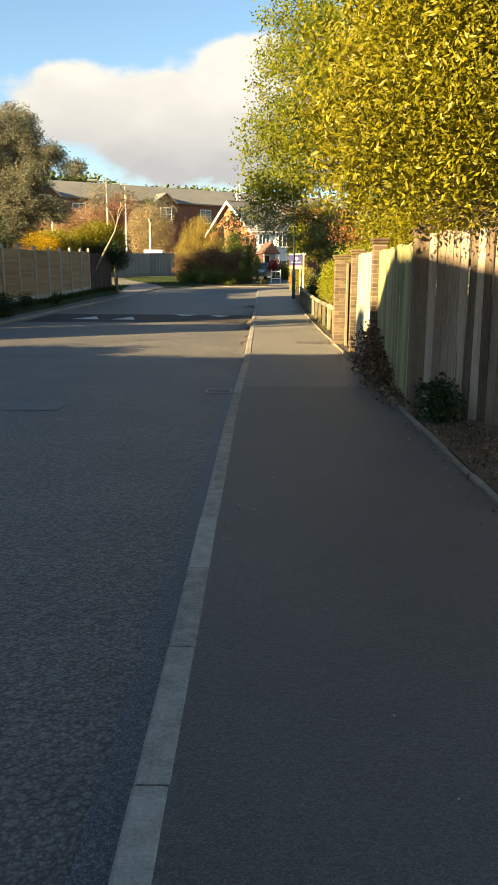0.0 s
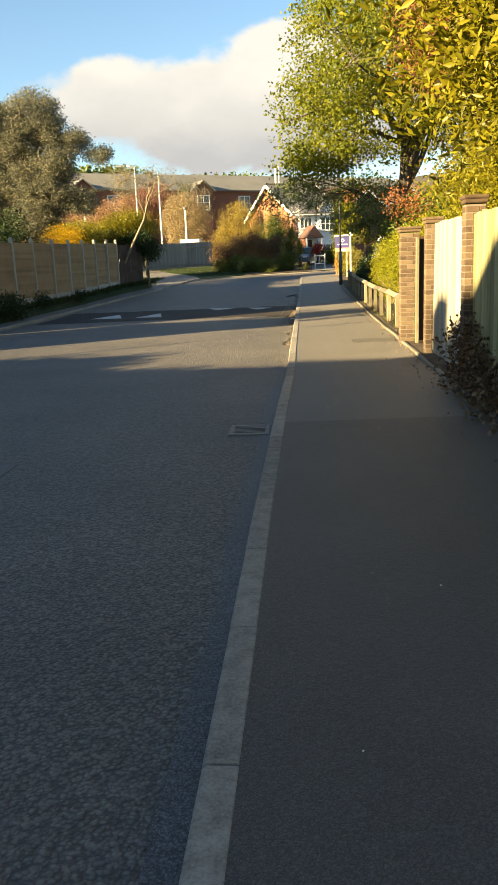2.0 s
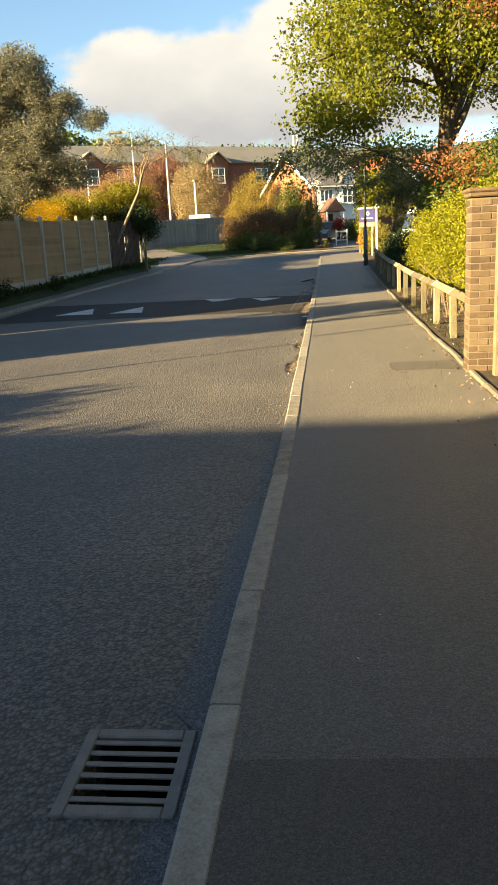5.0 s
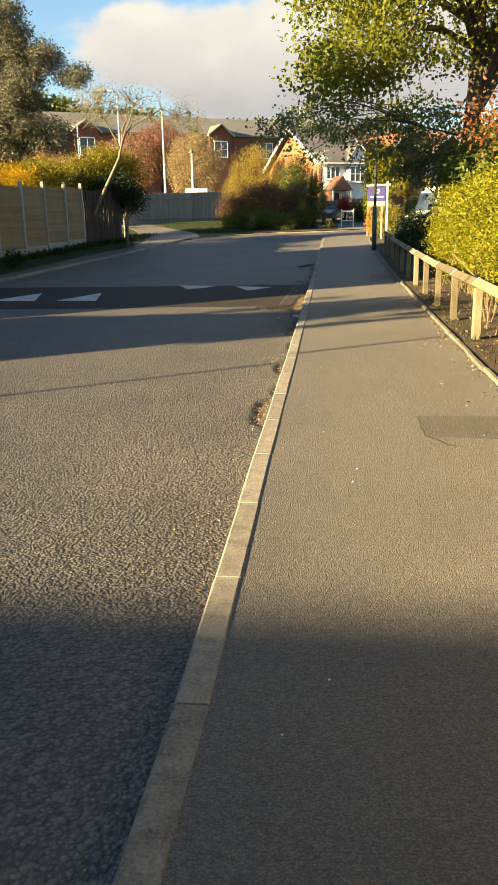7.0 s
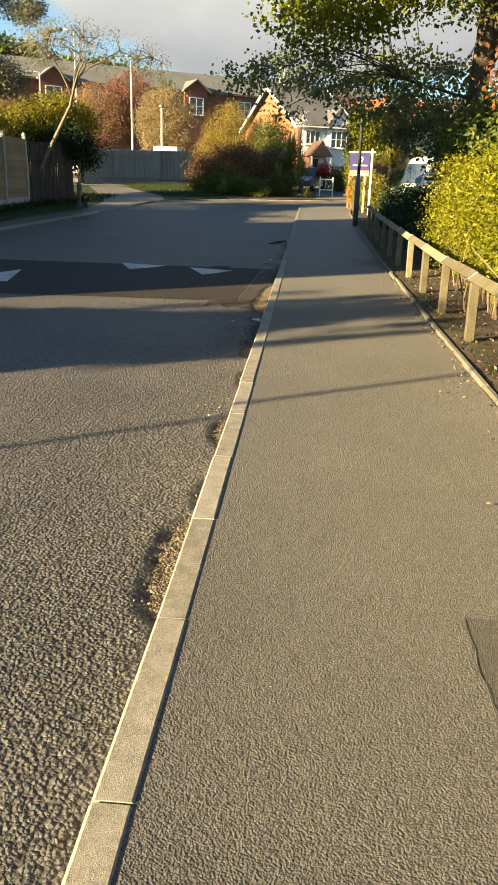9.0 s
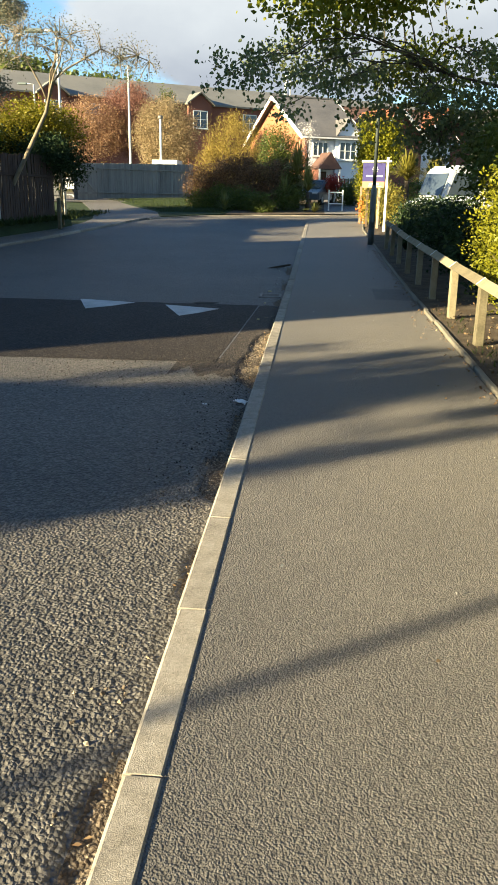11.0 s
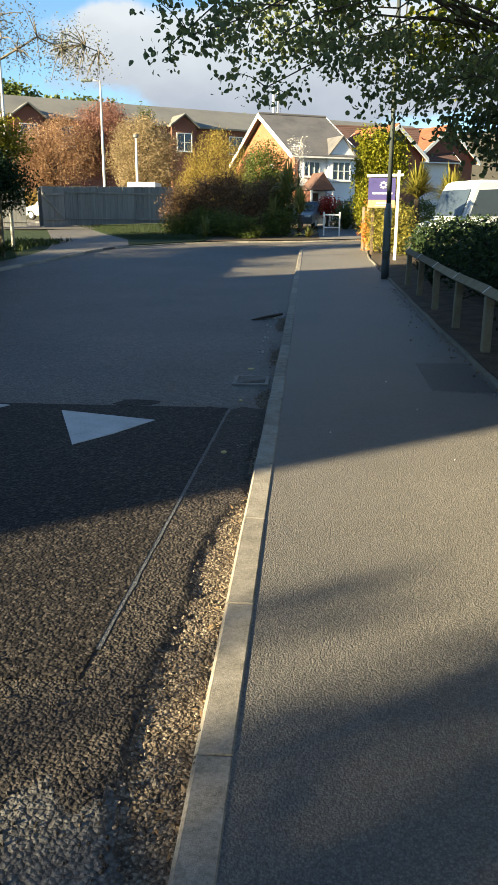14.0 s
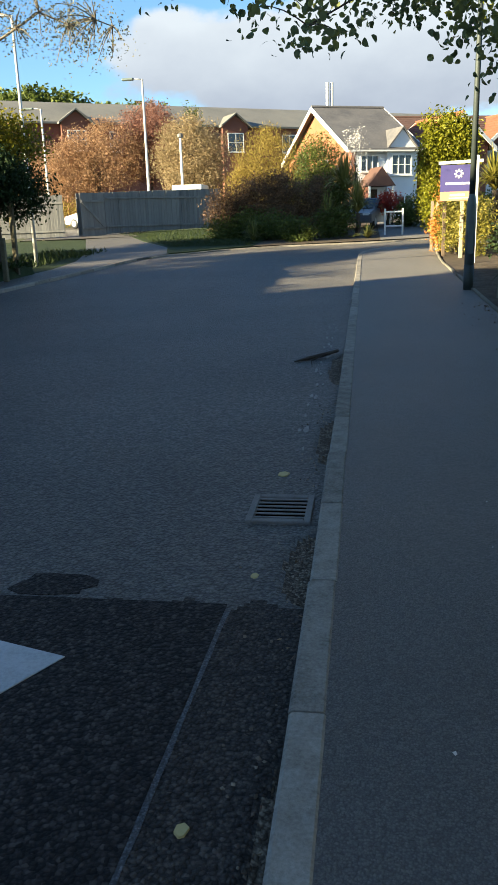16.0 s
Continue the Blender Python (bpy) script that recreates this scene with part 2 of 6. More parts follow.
WOOD_TAN = surface("tan larch panel", [(0.17, 0.11, 0.055), (0.27, 0.18, 0.095), (0.33, 0.23, 0.125)], 0.85, 1.2, 40, 0.4, piece=0.2)
WOOD_DARK = surface("dark brown stained board", [(0.03, 0.018, 0.013), (0.06, 0.038, 0.027)], 0.8, 2, 50, 0.4, piece=0.3)
WOOD_GREY = surface("silvered grey board", [(0.10, 0.10, 0.098), (0.19, 0.19, 0.182), (0.26, 0.26, 0.245)], 0.9, 3, 40, 0.4, piece=0.18, grain=(1, 1, 0.1))
RAILWOOD = surface("rough rail timber", [(0.08, 0.07, 0.042), (0.17, 0.145, 0.088), (0.26, 0.225, 0.145)], 0.88, 6, 50, 0.6, piece=0.3, fine_mix=0.45)
CONCRETE = surface("concrete post", [(0.26, 0.24, 0.20), (0.38, 0.36, 0.31)], 0.9, 3, 90, 0.35, piece=0.2)
BRICK = surface("stock brick", [(0.055, 0.036, 0.022), (0.105, 0.071, 0.042), (0.155, 0.113, 0.068)], 0.9, 6, 90, 0.5, piece=0.35)
MORTAR = surface("mortar", [(0.12, 0.10, 0.078), (0.19, 0.16, 0.125)], 0.95, 8, 120, 0.4)
BRICKWALL = surface("orange brickwork", [(0.23, 0.092, 0.046), (0.31, 0.135, 0.07)], 0.9, 0.8, 9, 0.2)
BRICKFAR = surface("red brickwork", [(0.14, 0.058, 0.042), (0.20, 0.088, 0.06)], 0.9, 0.6, 7, 0.2)
RENDER = surface("white render", [(0.62, 0.63, 0.66), (0.78, 0.78, 0.78)], 0.85, 0.8, 30, 0.15)
SLATE = surface("grey roof tile", [(0.06, 0.06, 0.065), (0.11, 0.105, 0.105), (0.15, 0.14, 0.135)], 0.8, 0.7, 8, 0.4, piece=0.0)
SLATEFAR = surface("weathered slate", [(0.11, 0.11, 0.10), (0.16, 0.155, 0.14), (0.20, 0.19, 0.165)], 0.8, 0.3, 5, 0.3)
REDTILE = surface("red clay tile", [(0.17, 0.054, 0.03), (0.26, 0.095, 0.05)], 0.85, 0.8, 9, 0.3)
DARKTILE = surface("brown clay tile", [(0.07, 0.04, 0.035), (0.12, 0.07, 0.055)], 0.85, 0.8, 9, 0.3)
WHITE = plain("white paint", (0.70, 0.70, 0.68), 0.5)
GLASS = plain("window glass", (0.045, 0.06, 0.08), 0.06, 0.0, 0.6)
STEEL = surface("grey green lamp paint", [(0.10, 0.13, 0.125), (0.17, 0.20, 0.19)], 0.5, 5, 60, 0.15, 0.2)
DARKSTEEL = surface("dark column paint", [(0.03, 0.04, 0.038), (0.06, 0.07, 0.066)], 0.55, 5, 60, 0.15, 0.2)
GALV = surface("galvanised column", [(0.42, 0.42, 0.40), (0.55, 0.55, 0.52)], 0.5, 4, 60, 0.1, 0.3)
IRON = surface("cast iron", [(0.12, 0.112, 0.10), (0.22, 0.206, 0.185)], 0.55, 14, 120, 0.5, 0.2)
# near black colour stands for the shade inside the gully
BLACK = plain("black painted recess shade", (0.004, 0.004, 0.004), 1.0, 0.0, 0.0)
PURPLE = plain("violet board", (0.07, 0.062, 0.19), 0.4)
ORANGE = plain("orange board", (0.55, 0.25, 0.17), 0.4)
CARSILVER = plain("silver car paint", (0.20, 0.205, 0.22), 0.3, 0.4, 0.5)
VANWHITE = plain("white van paint", (0.75, 0.76, 0.78), 0.3, 0.0, 0.6)
GREENCAR = plain("lime car paint", (0.25, 0.42, 0.05), 0.3)
RUBBER = plain("tyre rubber", (0.02, 0.02, 0.02), 0.85)
BARK = surface("dark bark", [(0.03, 0.023, 0.017), (0.075, 0.06, 0.045), (0.11, 0.09, 0.07)], 0.95, 6, 40, 1.0)
PALEBARK = surface("pale bark", [(0.12, 0.098, 0.064), (0.24, 0.198, 0.135)], 0.9, 5, 40, 0.6)
TWIG = surface("dry twig", [(0.09, 0.065, 0.04), (0.19, 0.14, 0.085)], 0.9, 6, 40, 0.3, island=True)

L_LIME = leafy("lime leaves", [(0.085, 0.112, 0.014), (0.165, 0.185, 0.02), (0.27, 0.262, 0.032)], 0.45, 0.6)
# sunlit yellow is put into the leaf colour of palms and creeper
L_PALM = leafy("palm leaves with sunlit tint", [(0.09, 0.09, 0.015), (0.20, 0.18, 0.03), (0.34, 0.28, 0.06)], 0.4, 0.3)
# lime leaves of the low boughs, with the cool shade tint in the colour
L_BOUGH = leafy("lime leaves tinted for shade", [(0.09, 0.12, 0.055), (0.16, 0.19, 0.085), (0.27, 0.28, 0.08)], 0.4, 0.5)
L_LAUREL = leafy("laurel leaves", [(0.075, 0.075, 0.007), (0.16, 0.145, 0.009), (0.25, 0.215, 0.02)], 0.4, 0.4)
L_PRIVET = leafy("golden privet leaves", [(0.075, 0.085, 0.006), (0.165, 0.165, 0.009), (0.27, 0.255, 0.018)], 0.45, 0.35)
L_COPPER = leafy("copper leaves", [(0.10, 0.036, 0.016), (0.19, 0.078, 0.027), (0.30, 0.135, 0.042)], 0.5, 0.35)
L_DARK = leafy("dark evergreen leaves", [(0.010, 0.020, 0.008), (0.025, 0.045, 0.014), (0.05, 0.075, 0.025)], 0.7, 0.2)
L_GREEN = leafy("mid green leaves", [(0.04, 0.06, 0.012), (0.08, 0.105, 0.02), (0.13, 0.15, 0.03)], 0.45, 0.3)
L_GREY = leafy("grey olive leaves", [(0.065, 0.08, 0.062), (0.14, 0.145, 0.10), (0.29, 0.25, 0.165)], 0.6, 0.42)
L_YELLOW = leafy("yellow blossom", [(0.40, 0.24, 0.01), (0.60, 0.38, 0.02)], 0.6, 0.4)
L_WILLOW = leafy("yellow willow leaves", [(0.20, 0.15, 0.03), (0.32, 0.235, 0.055)], 0.6, 0.4)
L_PINK = leafy("pink brown blossom", [(0.21, 0.12, 0.065), (0.33, 0.20, 0.11), (0.42, 0.28, 0.17)], 0.6, 0.4)
L_MAUVE = leafy("plum leaves", [(0.18, 0.085, 0.065), (0.30, 0.16, 0.115)], 0.6, 0.35)
L_CREAM = leafy("cream blossom", [(0.24, 0.18, 0.095), (0.36, 0.28, 0.16)], 0.6, 0.4)
L_PURPLE = leafy("dark purple leaves", [(0.04, 0.027, 0.016), (0.12, 0.072, 0.04), (0.24, 0.15, 0.075)], 0.5, 0.25)
L_RED = leafy("red leaves", [(0.25, 0.02, 0.02), (0.50, 0.07, 0.04)], 0.5, 0.4)
L_FIRE = leafy("orange red creeper", [(0.35, 0.08, 0.02), (0.55, 0.22, 0.04), (0.50, 0.36, 0.06)], 0.5, 0.4)
L_STRAP = leafy("strap leaves", [(0.08, 0.10, 0.025), (0.17, 0.18, 0.05), (0.26, 0.24, 0.08)], 0.4, 0.25)
L_WHITE = leafy("white flowers", [(0.65, 0.62, 0.55), (0.8, 0.78, 0.72)], 0.6, 0.3)
L_DRY = leafy("fallen leaves", [(0.07, 0.042, 0.022), (0.15, 0.10, 0.052), (0.27, 0.21, 0.13)], 0.8, 0.1)


# ---- mesh helpers ----
GY = (-400, 25, 30, 35, 41, 50, 55, 60, 70, 85, 130, 900)
GZ = (0, 0, 0.05, 0.12, 0.28, 0.5, 0.65, 0.9, 1.3, 1.8, 2.6, 6.0)


def lie(y):
    """Height of the land at y."""
    return float(np.interp(y, GY, GZ))


def mesh_ob(name, verts, faces, mat, parent=None, label="", smooth=False):
    me = bpy.data.meshes.new(name)
    me.from_pydata([tuple(v) for v in verts], [], [tuple(f) for f in faces])
    me.materials.append(mat)
    if smooth:
        me.shade_smooth()
    ob = new(name, me)
    if parent:
        ob.parent = parent
    if label:
        ob["label"] = label
    return ob


def part(name, bm, mat, parent=None, label="", smooth=False):
    me = bpy.data.meshes.new(name)
    bmesh.ops.recalc_face_normals(bm, faces=bm.faces)
    bm.to_mesh(me)
    bm.free()
    me.materials.append(mat)
    if smooth:
        me.shade_smooth()
    ob = new(name, me)
    if parent:
        ob.parent = parent
    if label:
        ob["label"] = label
    return ob


def empty(name, m, label, category, group="", kind=""):
    ob = new(name)
    ob.matrix_world = m
    return tagged(ob, label, category, group, kind)


def add_box(bm, c, s, bevel=0.0, turn=None):
    g = bmesh.ops.create_cube(bm, size=1.0)
    vs = g["verts"]
    for v in vs:
        v.co = Vector((v.co.x * s[0], v.co.y * s[1], v.co.z * s[2]))
    if bevel:
        es = list({e for v in vs for e in v.link_edges})
        r = bmesh.ops.bevel(bm, geom=es, offset=bevel, segments=1, affect="EDGES")
        vs = list({v for f in r["faces"] for v in f.verts} | {v for v in vs if v.is_valid})
    m = Matrix.Translation(c) @ (turn or Matrix.Identity(4))
    for v in vs:
        v.co = m @ v.co
    return vs


def box(name, c, s, mat, parent=None, bevel=0.0, turn=None, label=""):
    bm = bmesh.new()
    add_box(bm, c, s, bevel, turn)
    return part(name, bm, mat, parent, label)


def add_tube(bm, pts, radii, sides=8, cap=True):
    rings = []
    for i, p in enumerate(pts):
        p = Vector(p)
        d = (Vector(pts[min(i + 1, len(pts) - 1)]) - Vector(pts[max(i - 1, 0)])).normalized()
        side = d.cross(Vector((0.13, 0.97, 0.2))).normalized()
        up = side.cross(d)
        r = radii[i] if hasattr(radii, "__len__") else radii
        rings.append([bm.verts.new(p + (side * math.cos(a) + up * math.sin(a)) * r) for a in (2 * math.pi * k / sides for k in range(sides))])
    for a, b in zip(rings, rings[1:]):
        for k in range(sides):
            bm.faces.new((a[k], a[(k + 1) % sides], b[(k + 1) % sides], b[k]))
    if cap:
        bm.faces.new(rings[0][::-1])
        bm.faces.new(rings[-1])


def add_prism(bm, profile, axis_a, axis_b):
    """Solid between two copies of a closed outline: lists of points a and b."""
    a = [bm.verts.new(p) for p in axis_a]
    b = [bm.verts.new(p) for p in axis_b]
    n = len(a)
    for k in range(n):
        bm.faces.new((a[k], a[(k + 1) % n], b[(k + 1) % n], b[k]))
    bm.faces.new(a[::-1])
    bm.faces.new(b)


def sheet(name, left, right, h, mat, drop=0.3, dens=0.0, kind="structure", label="", category=""):
    """Ground surface between two lines of (x, y), following the land, with skirts."""
    if dens:
        def finer(line):
            out = [line[0]]
            for p, q in zip(line, line[1:]):
                n = max(1, int(math.hypot(q[0] - p[0], q[1] - p[1]) / dens))
                out += [(p[0] + (q[0] - p[0]) * k / n, p[1] + (q[1] - p[1]) * k / n) for k in range(1, n + 1)]
            return out
        n = max(len(finer(left)), len(finer(right)))

        def even(line):
            d = np.concatenate([[0], np.cumsum([math.hypot(q[0] - p[0], q[1] - p[1]) for p, q in zip(line, line[1:])])])
            return list(zip(np.interp(np.linspace(0, d[-1], n), d, [p[0] for p in line]), np.interp(np.linspace(0, d[-1], n), d, [p[1] for p in line])))
        left, right = even(left), even(right)
    hh = h if callable(h) else (lambda x, y: h)
    verts, faces = [], []
    for (a, b), (c, d) in zip(left, right):
        za, zc = lie(b) + hh(a, b), lie(d) + hh(c, d)
        verts += [(a, b, za - drop), (a, b, za), (c, d, zc), (c, d, zc - drop)]
    for i in range(len(left) - 1):
        o, q = 4 * i, 4 * i + 4
        faces += [(o, q, q + 1, o + 1), (o + 1, q + 1, q + 2, o + 2), (o + 2, q + 2, q + 3, o + 3)]
    ob = mesh_ob(name, verts, [f[::-1] for f in faces], mat)
    return tagged(ob, label, category, "", kind)


RNG = np.random.default_rng(7)


def leaf_mesh(name, pos, size, mat, parent=None, label="", slim=0.5, hang=0.0, spread=0.35, rounded=False):
    """Many single leaves, each two triangles folded along its rib."""
    n = len(pos)
    d = RNG.normal(size=(n, 3))
    d[:, 2] = d[:, 2] * 0.7 - hang
    d /= np.linalg.norm(d, axis=1, keepdims=True) + 1e-9
    s = np.cross(d, RNG.normal(size=(n, 3)))
    s /= np.linalg.norm(s, axis=1, keepdims=True) + 1e-9
    up = np.cross(s, d)
    ln = (size * RNG.uniform(1 - spread, 1 + spread, n))[:, None]
    w = ln * slim * 0.5
    outline = ((0, 0), (0.12, 0.62), (0.42, 1.0), (0.78, 0.66), (1, 0), (0.78, -0.66), (0.42, -1.0), (0.12, -0.62)) if rounded else ((0, 0), (0.45, 1), (1, 0), (0.45, -1))
    k = len(outline)
    v = np.empty((n, k, 3), np.float32)
    for i, (a, b) in enumerate(outline):
        v[:, i] = pos + d * ln * a + s * w * b + up * w * (0.35 * abs(b) - (0.5 * a * a if rounded else 0))
    base = (np.arange(n) * k)[:, None]
    fans = ((0, 1, 7), (1, 2, 6), (1, 6, 7), (2, 3, 5), (2, 5, 6), (3, 4, 5)) if rounded else ((0, 1, 2), (0, 2, 3))
    tri = np.concatenate([base + list(f) for f in fans], 1).reshape(-1).astype(np.int32)
    q = len(fans)
    me = bpy.data.meshes.new(name)
    me.vertices.add(k * n)
    me.vertices.foreach_set("co", v.reshape(-1))
    me.loops.add(3 * q * n)
    me.loops.foreach_set("vertex_index", tri)
    me.polygons.add(q * n)
    me.polygons.foreach_set("loop_start", np.arange(0, 3 * q * n, 3, dtype=np.int32))
    me.update(calc_edges=True)
    me.materials.append(mat)
    ob = new(name, me)
    if parent:
        ob.parent = parent
    if label:
        ob["label"] = label
    return ob


def clumps(blobs, n, bias=2.6):
    """Centres of leaf clumps spread through ellipsoids (x, y, z, rx, ry, rz)."""
    w = np.array([b[3] * b[4] * b[5] for b in blobs]) ** 0.67
    pick = RNG.choice(len(blobs), n, p=w / w.sum())
    d = RNG.normal(size=(n, 3))
    d /= np.linalg.norm(d, axis=1, keepdims=True)
    r = RNG.uniform(0, 1, n) ** (1 / bias)
    b = np.array(blobs)[pick]
    return b[:, :3] + d * r[:, None] * b[:, 3:6]


def scatter(centres, per, radius, flat=0.7):
    k = len(centres) * per
    return np.repeat(centres, per, 0) + np.clip(RNG.normal(size=(k, 3)), -1.9, 1.9) * np.array([radius, radius, radius * flat])


def bend(a, b, sag, k=5):
    a, b = Vector(a), Vector(b)
    return [a.lerp(b, i / k) + Vector((0, 0, sag * math.sin(math.pi * i / k))) for i in range(k + 1)]


def tree(name, base, blobs, leaf, mat, n_clump, per, clump_r, label, height=None, trunk_r=0.25, bark=None, limbs=10, lean=(0, 0), slim=0.55, hang=0.2, kind="", category="tree", twigs=0, bias=2.6, fork=0.45, rounded=False):
    """A tapered trunk with limbs that reach into a crown of leaf clumps."""
    x, y, z = base
    root = empty(name, pose(0, 0, 0), label, category, kind=kind)
    cs = clumps(blobs, n_clump, bias)
    cx, cy, cz = np.mean(cs, 0)
    top = Vector((cx, cy, height or cz))
    bm = bmesh.new()
    b0 = Vector((x, y, z - 0.1))
    mid = b0.lerp(top, fork) + Vector((lean[0], lean[1], 0))
    path = [b0, b0.lerp(mid, 0.15), b0.lerp(mid, 0.6), mid, mid.lerp(top, 0.5), top]
    add_tube(bm, path, [trunk_r * 1.35, trunk_r, trunk_r * 0.9, trunk_r * 0.75, trunk_r * 0.45, trunk_r * 0.12], 9)
    part("trunk", bm, bark or BARK, root, smooth=True)
    order = RNG.permutation(n_clump)[:limbs + twigs]
    ends = []
    for i in order[:limbs]:
        f = RNG.uniform(0.0, 0.8)
        start = mid.lerp(top, f)
        r = trunk_r * 0.42 * (1 - 0.5 * f)
        pts = bend(start, cs[i], 0.16 * (start - Vector(cs[i])).length, 6)
        pts = [p + Vector(RNG.normal(size=3)) * 0.05 * (p - start).length * (0 < k < 6) for k, p in enumerate(pts)]
        bm = bmesh.new()
        add_tube(bm, pts, [r * (1 - 0.85 * k / 6) + 0.006 for k in range(7)], 6)
        part("limb", bm, bark or BARK, root, smooth=True)
        ends += pts[2:]
    if twigs:
        bm = bmesh.new()
        for i in order[limbs:]:
            c = Vector(cs[i])
            start = min(ends, key=lambda p: (p - c).length)
            pts = bend(start, c, 0.08 * (start - c).length, 4)
            add_tube(bm, pts, [0.018 * (1 - 0.7 * k / 4) * min(1, trunk_r / 0.12) + 0.003 for k in range(5)], 5, False)
        tagged(part("twig", bm, bark or BARK, root, smooth=True), kind="stuff")
    leaf_mesh("crown", scatter(cs, per, clump_r), leaf, mat, root, slim=slim, hang=hang, rounded=rounded)
    return root


def shrub(name, blobs, leaf, mat, n_clump, per, clump_r, label, slim=0.55, hang=-0.1, stems=8, foot=None, bias=3.0, category="shrub"):
    """A bush: stems from the ground and leaf clumps."""
    root = empty(name, pose(0, 0, 0), label, category)
    cs = clumps(blobs, n_clump, bias)
    cs[:, 2] = np.maximum(cs[:, 2], np.array([lie(v) for v in cs[:, 1]]) + 0.06)
    cx, cy = np.mean(cs[:, 0]), np.mean(cs[:, 1])
    fx, fy = foot or (cx, cy)
    bm = bmesh.new()
    for i in RNG.permutation(n_clump)[:stems]:
        sx, sy = fx + 0.35 * (cs[i][0] - fx), fy + 0.35 * (cs[i][1] - fy)
        add_tube(bm, bend((sx, sy, lie(sy) - 0.05), cs[i], 0.08, 4), [0.03, 0.025, 0.02, 0.014, 0.008], 5)
    part("stem", bm, BARK, root, smooth=True)
    leaf_mesh("foliage", scatter(cs, per, clump_r), leaf, mat, root, slim=slim, hang=hang)
    return root


def strap_plant(name, at, height, spread, n, mat, label, width=0.05, trunk=0.0, category="plant"):
    """Arching sword leaves from one crown, on a trunk or from the ground."""
    root = empty(name, pose(0, 0, 0), label, category)
    x, y, z = at
    if trunk:
        bm = bmesh.new()
        add_tube(bm, [(x, y, z - 0.05), (x + 0.03, y, z + trunk * 0.5), (x, y, z + trunk)], [0.13, 0.1, 0.09], 8)
        part("trunk", bm, BARK, root, smooth=True)
    verts, faces = [], []
    for i in range(n):
        a, tilt = RNG.uniform(0, 6.283), RNG.uniform(0.15, 1.0)
        ln = RNG.uniform(0.65, 1.0)
        dx, dy = math.cos(a), math.sin(a)
        o = len(verts)
        for k in range(5):
            u = k / 4
            reach = spread * tilt * u * ln
            rise = height * ln * (u * (1.15 - 0.35 * tilt) - tilt * 0.75 * u * u)
            w = width * 0.5 * (1.0 - u * u) + 0.002
            cx, cy, cz = x + dx * reach, y + dy * reach, z + trunk + rise
            verts += [(cx - dy * w, cy + dx * w, cz), (cx + dy * w, cy - dx * w, cz + 0.25 * w)]
        faces += [(o + 2 * k, o + 2 * k + 1, o + 2 * k + 3, o + 2 * k + 2) for k in range(4)]
    mesh_ob("foliage", verts, faces, mat, root)
    return root


# ---- ground, road, pavements ----
def ground():
    xs = [-900, -300, -120, -60, -40, -11.2, 2.6, 30, 60, 120, 300, 900]
    ys = [-300, -60, -20, 0, 25, 30, 35, 41, 50, 55, 58, 63, 70, 85, 130, 300, 900]
    verts, faces = [], []
    for y in ys:
        for x in xs:
            verts.append((x, y, lie(y) - (0.35 if -60 <= x <= 60 and -60 <= y <= 70 else 0.0)))
    n = len(xs)
    for j in range(len(ys) - 1):
        for i in range(n - 1):
            o = j * n + i
            faces.append((o, o + 1, o + n + 1, o + n))
    tagged(mesh_ob("ground", verts, faces, FIELD), "open ground under grass and low scrub", "ground", kind="structure")


ground()


def road_height(x, y):
    return -0.09 + 0.012 * min(1.0, max(0.0, (y - 27.6) / 2.6))


def wander(y):
    """The kerb is not quite straight."""
    return float(np.interp(y, (0, 5, 9.5, 13.5, 17, 22, 28), (0.018, 0.004, -0.008, 0.05, 0.03, 0.02, 0.0)))


LEFT = [(-8.6, -40), (-8.6, 25), (-8.5, 35), (-7.9, 42), (-7.6, 48), (-7.5, 52), (-6.8, 54.3), (-5.2, 56.0), (-3, 57.1), (0, 57.7), (3, 58.9), (10, 61), (40, 70)]
RIGHT = [(-0.385, -40), (-0.385, 25), (-0.385, 35), (-0.385, 42), (-0.385, 48), (-0.385, 52), (-0.25, 53.2), (0.15, 54.3), (0.9, 55.2), (2, 56.0), (4.2, 56.9), (11, 59), (40, 67)]
# the carriageway stops short of the worn channel beside the kerb
CH0, CH1, CHX = 13.0, 37.0, -1.25
sheet("road", LEFT[:2] + [(-8.5, 35), (-8.35, 37)], [(CHX, -40), (CHX, 25), (CHX, 35), (CHX, 37)], road_height, ASPHALT, dens=0.5, label="worn grey asphalt carriageway", category="road")
sheet("road", [(-8.35, 37)] + LEFT[3:], [(-0.385, 37)] + RIGHT[3:], road_height, ASPHALT, dens=0.5, label="worn grey asphalt carriageway bending round a corner", category="road")
# grates: centre and half size of the openings in the road
GRATES = ((-0.605, 10.22), (-0.605, 31.60))
GX, GYH = 0.15, 0.18
g0x, g0y = GRATES[0]
for xa, xb, ya, yb in ((CHX, -0.32, -40, g0y - GYH), (CHX, -0.32, g0y + GYH, CH0), (CHX, g0x - GX, g0y - GYH, g0y + GYH), (g0x + GX, -0.32, g0y - GYH, g0y + GYH)):
    sheet("road", [(xa, ya), (xa, yb)], [(xb, ya), (xb, yb)], road_height, ASPHALT, dens=0.5, label="smooth asphalt channel beside the kerb", category="road")


